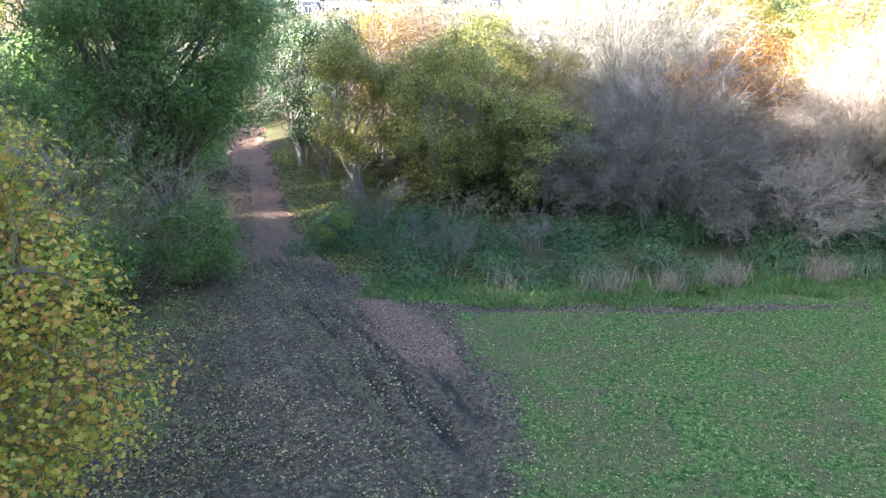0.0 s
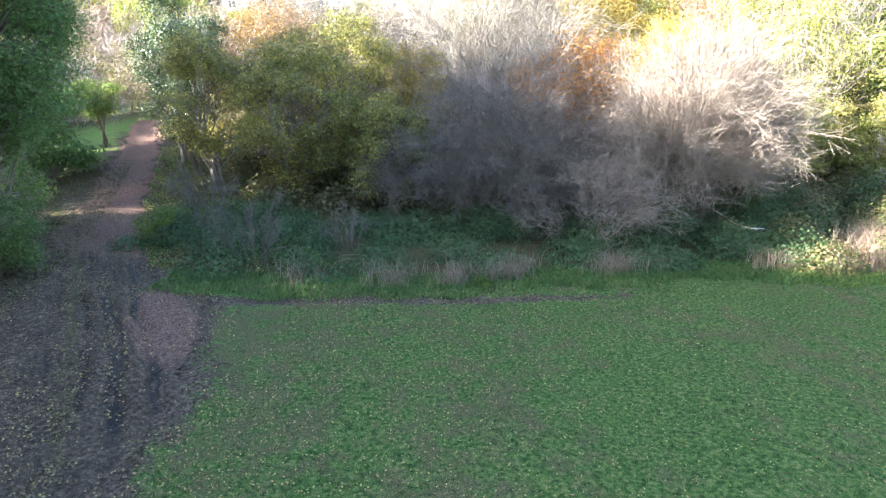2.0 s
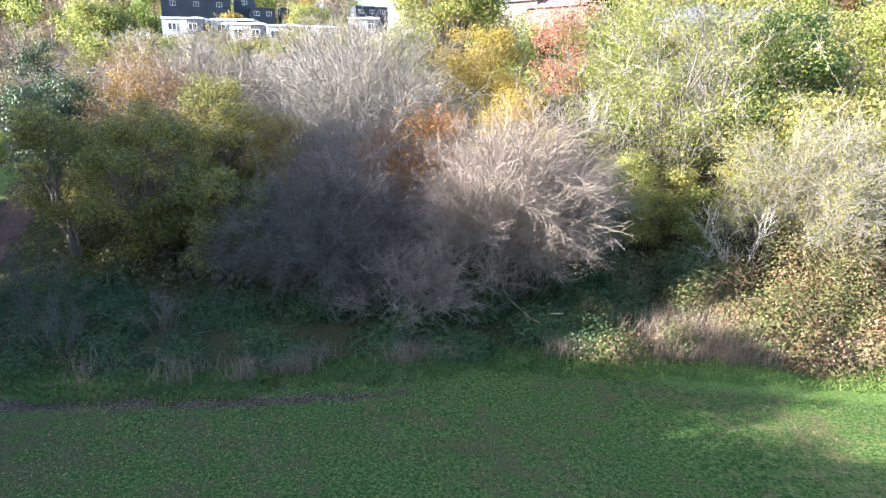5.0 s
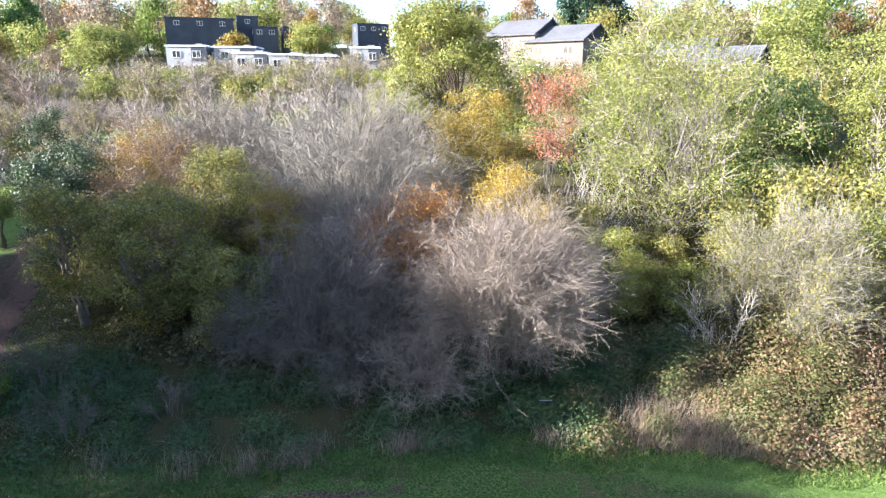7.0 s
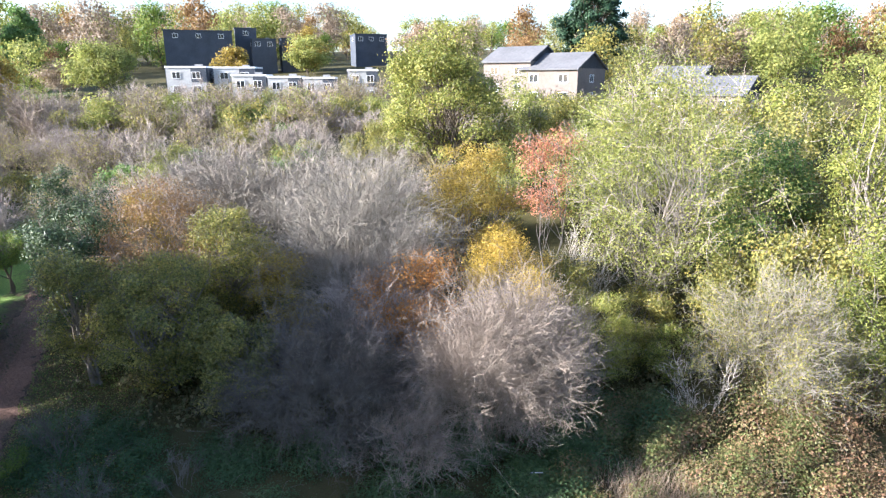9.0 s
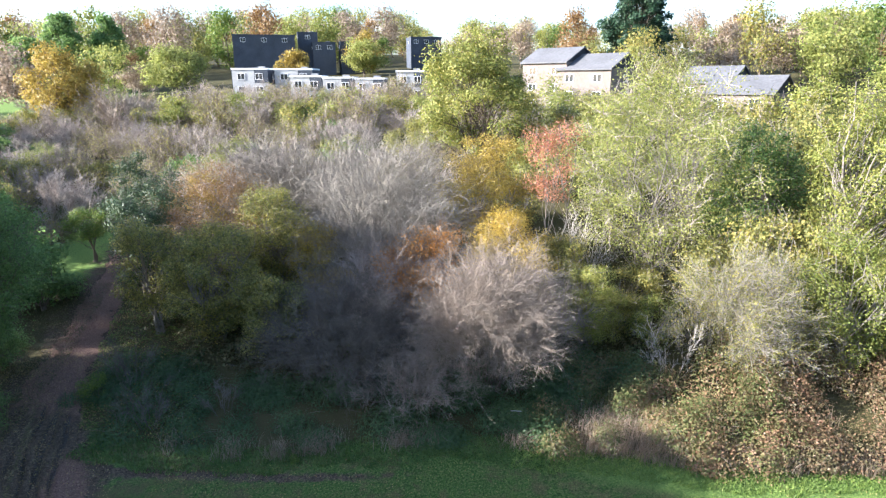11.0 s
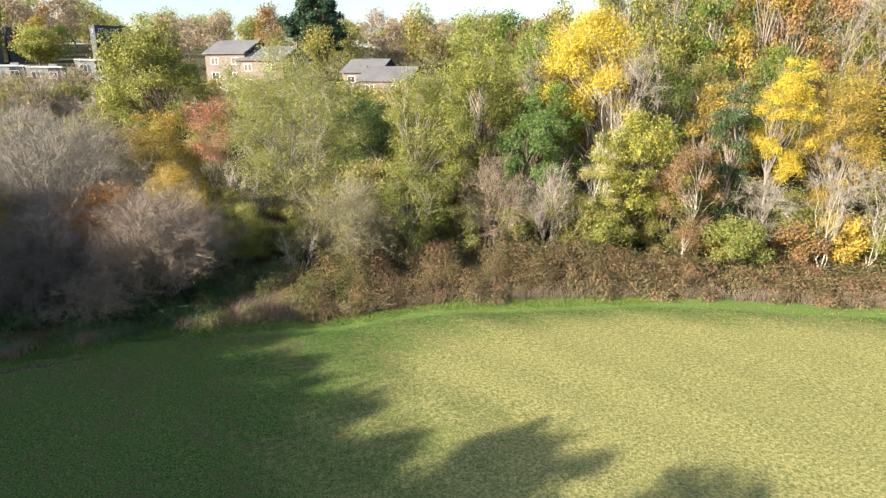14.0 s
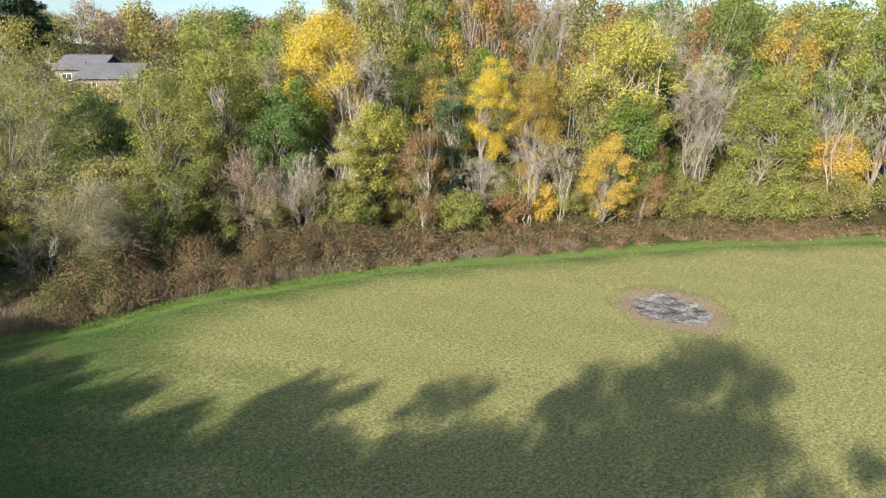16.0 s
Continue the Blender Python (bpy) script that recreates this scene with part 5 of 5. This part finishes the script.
for x, y, k, w in ((-2, 92, 1.3, 2), (3, 100, 1.1, 0), (8, 98, 1.25, 1), (15, 97, 1.5, 2), (20, 93, 1.4, 1), (26, 92, 1.5, 2), (32, 88, 1.5, 0), (38, 84, 1.6, 1), (45, 86, 1.7, 0), (14, 84, 1.4, 1), (24, 80, 1.5, 2), (34, 76, 1.5, 0), (44, 74, 1.8, 1), (14, 72, 1.3, 2), (22, 68, 1.4, 0), (30, 66, 1.5, 2), (38, 66, 1.7, 1), (12, 62, 1.1, 1), (-4, 84, 1.0, 1), (22.6, 42.2, 0.62, 1), (25.4, 40.4, 0.6, 0), (28.6, 42.4, 0.72, 1), (31.8, 40.2, 0.66, 2), (34.4, 41.8, 0.75, 0), (24.2, 45.4, 0.7, 1), (30.4, 46.2, 0.8, 1), (36.4, 43.4, 0.8, 1), (42.4, 40.0, 0.75, 0), (45.2, 43.4, 0.9, 1), (48.0, 40.4, 0.8, 2), (53.6, 39.6, 0.9, 1), (57.4, 39.0, 0.9, 0)):
    places.append((x, y, k, 1.0, w))
spread(under, places, "bushes below the taller trees")

def before_buildings(x, y):
    """Whether a place lies on the open strip of hillside in front of the dark buildings."""
    return -31.5 < math.degrees(math.atan2(x - 16, y - 2)) < -12.5 and 118 < math.hypot(x - 16, y - 2) < 262


far = []
for i, (lf, lb, h, r) in enumerate((("olive", "distant olive-brown tree", 15, 6.5), ("lime", "distant yellow-green tree", 14, 6), ("tan", "distant tan tree", 15, 6.5), ("green", "distant green tree", 15, 6.5), ("russet", "distant russet tree", 15, 6.0), ("pale", "distant pale green tree", 14, 6.5))):
    x, y = (36 + i * 15, 168 + (i * 37) % 60)
    far.append(tree(x, y, h, r, lf, lb + " on the rising ground", "brown", "distant_tree", base=0.08, clumps=24, leaves=1500, size=0.52, trunk=0.25, seed=240 + i, twigs=0, group="distant trees", clump_r=0.42))
    TAKEN.append((x, y, 10))
places = []
for _ in range(4000):
    d = rng.uniform(125, 520) ** 1.0
    b = rng.uniform(-62, 34)
    x, y = 20 + d * math.sin(radians(b)), d * math.cos(radians(b))
    s = y - float(edge(x))
    if before_buildings(x, y) or s < 62 or (abs(x - 25) < 34 and y < 128) or (-80 < x < 2 and y < 134) or (-122 < x < -45 and 150 < y < 206):
        continue
    if free(x, y, 9.0 if d < 300 else 13.0):
        places.append((x, y, rng.uniform(0.75, 1.2) * (1 if d < 330 else 1.35), rng.uniform(0.85, 1.2), int(rng.choice([0, 0, 1, 2, 2, 2, 3, 4, 4, 5]))))
spread(far, places[:120], "distant trees")

places = []
for _ in range(3000):
    d, b = rng.uniform(95, 420), rng.uniform(-78, -14)
    x, y = 25 + d * math.sin(radians(b)), -8 + d * math.cos(radians(b))
    s = y - float(edge(x))
    if before_buildings(x, y) or s < 12 or x > -62 or (-122 < x < -45 and 150 < y < 206) or (-80 < x and y < 134):
        continue
    if free(x, y, 6.5):
        places.append((x, y, rng.uniform(0.75, 1.25), rng.uniform(0.85, 1.25), int(rng.choice([0, 0, 1, 2, 3, 3, 4, 5, 5]))))
spread(far, places[:85], "distant trees")
places = [(x, y, k * 0.82, 1.0, w) for x, y, k, w in ((-66, 118, 1.5, 0), (-61, 116, 1.6, 2), (-55, 117, 1.5, 0), (-49, 117, 1.6, 1), (-44, 112, 1.5, 2), (-38.5, 112, 1.5, 0), (-33, 113, 1.45, 4), (-28, 113, 1.5, 1), (-22.5, 113, 1.6, 0), (-16, 113, 1.7, 2), (-11, 116, 1.5, 2), (-57, 108, 1.3, 5), (-35, 104, 1.3, 1), (-22, 104, 1.3, 0))]
places += [(-66 + 2.9 * i, 115.4 + 2.4 * ((i * 0.618) % 1), 1.0 + 0.22 * ((i * 0.37) % 1), 1.0, (2, 5, 2, 3, 0, 5, 1, 4)[i % 8]) for i in range(19)]
places += [(-62 + 3.3 * i, 96.5 + 5.0 * ((i * 0.618) % 1), 1.32 + 0.2 * ((i * 0.37) % 1), 1.05, (5, 2, 3, 2, 5, 2, 3, 0, 2, 4)[i % 10]) for i in range(15)]
spread(scrub, places, "scrub on the slope")
wild = [tree(-27, 38, 7.5, 4.2, "dark", "dark green bush in the western wood", "brown", "bush", "shrub", base=0.03, clumps=24, leaves=2200, size=0.32, trunk=0.1, seed=290, stems=3, twigs=5, group="bushes in the western wood"), under[1], under[2]]
places = [(x, y, k, kz, w) for x, y, k, kz, w in ((-25, 8, 1.1, 1.0, 1), (-22, 1, 1.0, 0.8, 0), (-27, -2, 1.2, 1.0, 1), (-31, 2, 1.2, 1.1, 0), (-29, 14, 1.2, 1.1, 0), (-24, 28, 0.5, 0.7, 0), (-27, 21, 1.2, 1.0, 1), (-36, 31, 1.0, 0.8, 1), (-42, 33, 1.4, 1.1, 0), (-44, 16, 1.4, 1.3, 1), (-49, 22, 1.4, 1.2, 0), (-52, 34, 1.4, 1.1, 1), (-58, 28, 1.5, 1.2, 0), (-45, 46, 1.2, 0.9, 0), (-52, 54, 1.2, 0.9, 1), (-62, 56, 1.3, 0.9, 0), (-66, 46, 1.4, 1.1, 1), (-60, 66, 1.2, 0.8, 1), (-70, 64, 1.3, 0.9, 0), (-76, 76, 1.2, 0.8, 0), (-66, 76, 1.0, 0.8, 2), (-84, 84, 1.2, 0.8, 0), (-92, 92, 1.1, 0.8, 1), (-48, 8, 1.5, 1.3, 0), (-19.5, 9.5, 0.7, 0.8, 1), (-20, 14.5, 0.7, 0.9, 0))]
spread(wild, places, "bushes in the western wood")

places = []
for i in range(60):
    d, b_ = 262 + 130 * ((i * 0.618) % 1), -76 + 0.98 * i
    x, y = 25 + d * math.sin(radians(b_)), -8 + d * math.cos(radians(b_))
    places.append((x, y, 1.25 + 0.5 * ((i * 0.377) % 1), 1.15, (2, 0, 4, 2, 5, 0, 2, 1, 3)[i % 9]))
for i in range(44):
    d, b_ = 195 + 75 * ((i * 0.618) % 1), 6 + 1.5 * i
    x, y = 27 + d * math.sin(radians(b_)), -26 + d * math.cos(radians(b_))
    places.append((x, y, (0.95 if b_ < 30 else 1.3) + 0.35 * ((i * 0.377) % 1), 1.2, (2, 4, 0, 2, 1, 5, 0, 3)[i % 8]))
spread(far, places, "distant trees")

# single far trees that stand out
tree(49.5, 90.0, 12.5, 5.5, "lime", "yellow-green tree beside the terraced houses", "grey", base=0.05, clumps=36, leaves=4500, size=0.3, trunk=0.2, seed=341, stems=2)
tree(30.0, 88.0, 10.5, 5.0, "olive", "olive tree below the terraced houses", "grey", base=0.05, clumps=36, leaves=4500, size=0.28, trunk=0.2, seed=342, stems=2)
tree(-22.5, 49.5, 11.0, 3.8, "ivy", "ivy-clad tree leaning over the track", "grey", "ivy_tree", base=0.1, clumps=34, leaves=8000, size=0.17, trunk=0.17, seed=343, stems=3, twigs=16, group="ivy trees along the track")
tree(27.0, 151.0, 27.5, 8.2, "conifer", "tall dark conifer behind the houses", "brown", "conifer", base=0.1, clumps=70, leaves=14000, size=0.5, trunk=0.5, seed=260, twigs=4, clump_r=0.24)
tree(-88, 104, 19.0, 8.0, "gold", "broad golden-orange oak on the hillside", "brown", "oak", base=0.1, clumps=44, leaves=7000, size=0.42, trunk=0.35, seed=261, clump_r=0.3)
tree(-94, 148, 15.0, 9.5, "pale", "rounded pale green tree by the buildings", "brown", base=0.08, clumps=44, leaves=6000, size=0.5, trunk=0.35, seed=262, clump_r=0.3)
bare_shrub(-64, 93, 14.0, 6.0, "tall bare tree with tan twigs", "rose_twig", 263, 10, 8, 7, 3, 0.16, up=0.3, arch=0.0, name="bare_tree", category="tree", dome=False, fine=0.028)
for i, (x, y, h) in enumerate(((-137, 155, 27), (-128, 163, 24), (-147, 152, 19))):
    tree(x, y, h, 6.4, "dark", "tall blue-green tree on the skyline", "brown", base=0.1, clumps=36, leaves=3600, size=0.7, trunk=0.4, seed=264 + i, group="tall skyline trees", twigs=3)
tree(-79, 54, 24, 8, "dark", "tall shaded green tree in the western wood", "brown", base=0.1, clumps=44, leaves=6500, size=0.46, trunk=0.4, seed=268)
tree(-70, 38, 22, 8, "pale", "tall thin-leaved tree in the western wood", "brown", base=0.1, clumps=44, leaves=6500, size=0.42, trunk=0.4, seed=269)
tree(-98, 72, 22, 8, "olive", "tall brownish tree in the western wood", "brown", base=0.1, clumps=44, leaves=5500, size=0.46, trunk=0.4, seed=270)
tree(-118, 86, 20, 8, "gold", "tall golden tree in the western wood", "brown", base=0.1, clumps=40, leaves=4500, size=0.5, trunk=0.4, seed=271)
tree(-46, 103, 7.5, 4.4, "lime", "bright yellow-green willow bush on the slope", "grey", "willow_bush", "shrub", base=0.05, clumps=26, leaves=3000, size=0.3, trunk=0.12, seed=272, stems=3)
tree(-78, 186, 11, 6.0, "gold", "golden tree before the dark building", "brown", base=0.1, clumps=30, leaves=2600, size=0.6, trunk=0.25, seed=273)
tree(-64, 214, 15, 7.5, "gold", "golden tree between the dark buildings", "brown", base=0.08, clumps=36, leaves=3600, size=0.5, trunk=0.25, seed=275)
tree(-60, 203, 14, 7.0, "pale", "grey-green tree beside the dark building", "brown", base=0.1, clumps=30, leaves=2600, size=0.6, trunk=0.25, seed=274)


# ---- houses on the hillside ----
def wall_mat(name, dark, light, scale):
    m = Mat(name, 0.85, 0.2)
    n1, n2 = m.noise(scale, 4.0), m.noise(0.35, 3.0)
    m.color(m.ramp(m.math("ADD", m.math("MULTIPLY", n1, 0.5), m.math("MULTIPLY", n2, 0.5)), [(0.3, dark), (0.7, light)]))
    m.bump(n1, 0.3, 0.02)
    return m.m


RENDER_PINK = wall_mat("pale_pinkish_render", (0.13, 0.105, 0.09), (0.20, 0.17, 0.15), 3.0)
RENDER_WHITE = wall_mat("white_weatherboard", (0.30, 0.30, 0.295), (0.44, 0.44, 0.43), 3.0)
SLATE_WALL = wall_mat("dark_slate_cladding", (0.045, 0.052, 0.065), (0.085, 0.095, 0.115), 4.0)
BRICK_WALL = wall_mat("brown_brick", (0.14, 0.10, 0.08), (0.24, 0.17, 0.13), 4.0)
ROOF_GREY = wall_mat("grey_concrete_tiles", (0.08, 0.08, 0.085), (0.15, 0.15, 0.157), 2.5)
ROOF_FLAT = wall_mat("grey_flat_roof_felt", (0.22, 0.22, 0.22), (0.36, 0.36, 0.36), 1.5)
FRAME_WHITE = wall_mat("white_window_frame", (0.70, 0.70, 0.70), (0.82, 0.82, 0.82), 5.0)
g = Mat("window_glass", 0.08, 0.6)
g.color((0.03, 0.035, 0.04))
GLASS = g.m
TRIM_DARK = wall_mat("dark_verge_board", (0.03, 0.03, 0.032), (0.06, 0.06, 0.065), 4.0)


def box(bm, x0, x1, y0, y1, z0, z1):
    v = [bm.verts.new(p) for p in ((x0, y0, z0), (x1, y0, z0), (x1, y1, z0), (x0, y1, z0), (x0, y0, z1), (x1, y0, z1), (x1, y1, z1), (x0, y1, z1))]
    for f in ((0, 3, 2, 1), (4, 5, 6, 7), (0, 1, 5, 4), (1, 2, 6, 5), (2, 3, 7, 6), (3, 0, 4, 7)):
        bm.faces.new([v[i] for i in f])


def window(parent, x, y, z, w, h, turn=0.0):
    """A window with frame, mullion and pane standing 4 cm proud of a wall whose outside faces -y (turned about z)."""
    bm = bmesh.new()
    t = 0.09
    for a in ((-w / 2, w / 2, 0, t), (-w / 2, w / 2, h - t, h), (-w / 2, -w / 2 + t, t, h - t), (w / 2 - t, w / 2, t, h - t), (-t / 2, t / 2, t, h - t)):
        box(bm, a[0], a[1], -0.06, 0.05, a[2], a[3])
    fr = part("window", bm, FRAME_WHITE, parent)
    fr.matrix_local = pose(x, y, z, 0, 0, turn)
    for k in (-1, 1):
        bm = bmesh.new()
        x0, x1 = sorted((k * t / 2, k * (w / 2 - t)))
        box(bm, x0, x1, -0.02, 0.03, t, h - t)
        part("pane", bm, GLASS, fr)


def terrace_house(x, y, z, w, d, eaves, ridge, rz, label):
    """A pitched house: front towards -y in its own frame, ridge along x."""
    root = thing("terraced_house", x, y, z, label, "house", "terraced houses on the hillside", rz=rz)
    bm = bmesh.new()
    box(bm, -w / 2, w / 2, -d / 2, d / 2, -3, eaves)
    part("wall", bm, RENDER_PINK, root)
    for sx in (-1, 1):
        bm = bmesh.new()
        xx = sx * (w / 2 - 0.01)
        a = [bm.verts.new(p) for p in ((xx, -d / 2, eaves), (xx, d / 2, eaves), (xx, 0, ridge - 0.1))]
        b = [bm.verts.new(p) for p in ((xx - sx * 0.3, -d / 2, eaves), (xx - sx * 0.3, d / 2, eaves), (xx - sx * 0.3, 0, ridge - 0.1))]
        bm.faces.new(a)
        bm.faces.new(b[::-1])
        for i in range(3):
            bm.faces.new((a[i], b[i], b[(i + 1) % 3], a[(i + 1) % 3]))
        part("gable", bm, TRIM_DARK, root, "dark boarded gable")
    for sy in (-1, 1):
        bm = bmesh.new()
        ov = 0.5
        ya, za = sy * (d / 2 + ov), eaves - ov * (ridge - eaves) / (d / 2)
        p = [(-w / 2 - 0.3, ya, za), (w / 2 + 0.3, ya, za), (w / 2 + 0.3, 0, ridge), (-w / 2 - 0.3, 0, ridge)]
        lo = [bm.verts.new(q) for q in p]
        hi = [bm.verts.new((q[0], q[1], q[2] + 0.2)) for q in p]
        bm.faces.new(lo[::-1])
        bm.faces.new(hi)
        for i in range(4):
            bm.faces.new((lo[i], lo[(i + 1) % 4], hi[(i + 1) % 4], hi[i]))
        bmesh.ops.recalc_face_normals(bm, faces=bm.faces)
        part("roof", bm, ROOF_GREY, root)
    for sx in (-1, 1):
        bm = bmesh.new()
        box(bm, sx * (w / 2 + 0.3) - 0.06, sx * (w / 2 + 0.3) + 0.06, -0.2, 0.2, ridge - 0.1, ridge + 0.28)
        part("ridge_end", bm, TRIM_DARK, root)
    for st in range(3):
        zz = eaves - 2.1 - st * 2.7
        for wx in (-w * 0.26, w * 0.26):
            window(root, wx, -d / 2, zz, 1.7, 1.3)
        window(root, -w / 2, 0, zz, 1.3, 1.2, -90)
        window(root, w / 2, 0, zz, 1.3, 1.2, 90)
    return root


for i, (x, y, top, rz, w) in enumerate(((12.8, 110.2, 25.9, -30, 9), (19.5, 106.0, 24.7, -30, 10), (38.0, 107.0, 22.6, -30, 8), (41.5, 99.5, 21.1, -30, 10))):
    z = gz(x, y)
    terrace_house(x, y, z, w, 9.5, top - 2.3 - z, top - z, rz, "pale rendered terraced house with a grey tiled roof")


def flat_block(x, y, w, d, top, rz, mat, label, storeys=2, win=3, name="flat_roofed_house", group="flat-roofed houses on the hillside", side=None):
    """A flat-roofed block with a parapet and rows of windows on the front and the ends."""
    z = gz(x, y)
    h = top - z
    root = thing(name, x, y, z, label, "house", group, rz=rz)
    bm = bmesh.new()
    box(bm, -w / 2, w / 2, -d / 2, d / 2, -3, h)
    part("wall", bm, mat, root)
    if side:
        for sx in (-1, 1):
            bm = bmesh.new()
            box(bm, min(sx * w / 2, sx * (w / 2 + 0.12)), max(sx * w / 2, sx * (w / 2 + 0.12)), -d / 2, d / 2, h - 3.2, h)
            part("side_cladding", bm, side, root, "dark slate cladding")
    if side:
        bm = bmesh.new()
        box(bm, w * 0.12, w / 2 - 0.05, -d / 2 - 0.05, -d / 2, h - 2.9, h - 0.05)
        part("front_cladding", bm, side, root, "dark slate cladding")
    bm = bmesh.new()
    for a in ((-w / 2 - 0.15, w / 2 + 0.15, -d / 2 - 0.15, -d / 2 + 0.2), (-w / 2 - 0.15, w / 2 + 0.15, d / 2 - 0.2, d / 2 + 0.15), (-w / 2 - 0.15, -w / 2 + 0.2, -d / 2 + 0.2, d / 2 - 0.2), (w / 2 - 0.2, w / 2 + 0.15, -d / 2 + 0.2, d / 2 - 0.2)):
        box(bm, *a, h - 0.02, h + 0.32)
    part("parapet", bm, FRAME_WHITE if mat is RENDER_WHITE else mat, root)
    bm = bmesh.new()
    box(bm, -w / 2 + 0.2, w / 2 - 0.2, -d / 2 + 0.2, d / 2 - 0.2, h, h + 0.08)
    part("roof", bm, ROOF_FLAT, root)
    bm = bmesh.new()
    box(bm, -0.7, 0.7, -0.5, 0.5, h + 0.08, h + 0.75)
    part("roof_vent", bm, ROOF_FLAT, root).matrix_local = pose(w * 0.2, 0, 0)
    for st in range(storeys):
        for k in range(win):
            window(root, (k + 0.5 - win / 2) * w / win, -d / 2 - (0.05 if side else 0), h - 2.2 - st * 2.8, min(1.7, w / win * 0.5), 1.4)
        window(root, w / 2 + (0.12 if side else 0), 0, h - 2.2 - st * 2.8, 1.4, 1.3, 90)
        window(root, -w / 2 - (0.12 if side else 0), 0, h - 2.2 - st * 2.8, 1.4, 1.3, -90)
    return root


WL = "white flat-roofed house with dark slate sides"
for x, y, w, d, top in ((-57.5, 128, 8, 8, 23.1), (-48.6, 131.5, 8.5, 8, 23.0), (-40.8, 121.5, 6.5, 7, 21.4), (-33.9, 122.2, 6.2, 7, 21.1), (-27.2, 123, 6, 7, 20.9), (-18.4, 123, 5.6, 7, 22.3)):
    flat_block(x, y, w, d, top, 14, RENDER_WHITE, WL, win=2, side=SLATE_WALL)
DL = "dark slate-clad flat-roofed building with white windows"
for x, y, w, d, top, win in ((-98.0, 204, 21, 11, 35.8, 3), (-86.2, 214, 7, 8, 37.2, 1), (-79.5, 213, 8, 9, 33.6, 2), (-71.5, 219, 8, 9, 34.0, 1), (-49.4, 240, 12, 10, 36.4, 3)):
    flat_block(x, y, w, d, top, 28, SLATE_WALL, DL, storeys=1, win=win, name="slate_clad_building", group="dark slate-clad buildings on the hill")

# ---- small things ----
def pvc_pipe(x, y):
    """A short length of white pipe on a stake among the brambles."""
    root = thing("pipe", x, y, gz(x, y) - 0.05, "short white plastic pipe on a stake among the brambles", "pipe")
    ln = np.array([[(0.1, 0.06, 0.0), (0.1, 0.06, 0.5), (0.1, 0.05, 0.9), (0.1, 0.05, 1.27)]])
    v, f = tubes(ln, np.array([[0.03, 0.028, 0.026, 0.022]]), 6)
    child("stake", mesh_of("stake", v, f, BARK["brown"], True), root, "dark wooden stake")
    ln = np.array([[(0.25, 0.08, 1.27), (0.1, 0.05, 1.28), (-0.15, 0.0, 1.29), (-0.4, -0.04, 1.28)]])
    v, f = tubes(ln, np.full((1, 4), 0.026), 10)
    child("tube", mesh_of("tube", v, f, RENDER_WHITE, True), root)
    v, f = tubes(ln[:, -2:], np.full((1, 2), 0.034), 10)
    v[:10] += (v[10:] - v[:10]) * 0.8
    child("collar", mesh_of("collar", v, f, ROOF_GREY, True), root, "grey push-fit collar")


pvc_pipe(16.8, 29.8)
tree(5.2, 23.5, 0.55, 0.4, "green", "bright green weed at the meadow's edge", "brown", "weed", "plant", base=0.02, clumps=8, leaves=220, size=0.12, trunk=0.01, seed=310, stems=3, twigs=4, sink=0.02)
for i, (x, y, h, r) in enumerate(((-167, 156, 6.5, 4.0), (-150, 149, 5.0, 3.0), (-176, 150, 5.5, 3.4))):
    tree(x, y, h, r, "conifer", "dark rounded evergreen bush on the park lawn", "brown", "evergreen_bush", "shrub", base=0.02, clumps=26, leaves=2600, size=0.32, trunk=0.1, seed=311 + i, stems=3, twigs=4, group="evergreen bushes on the park lawn")
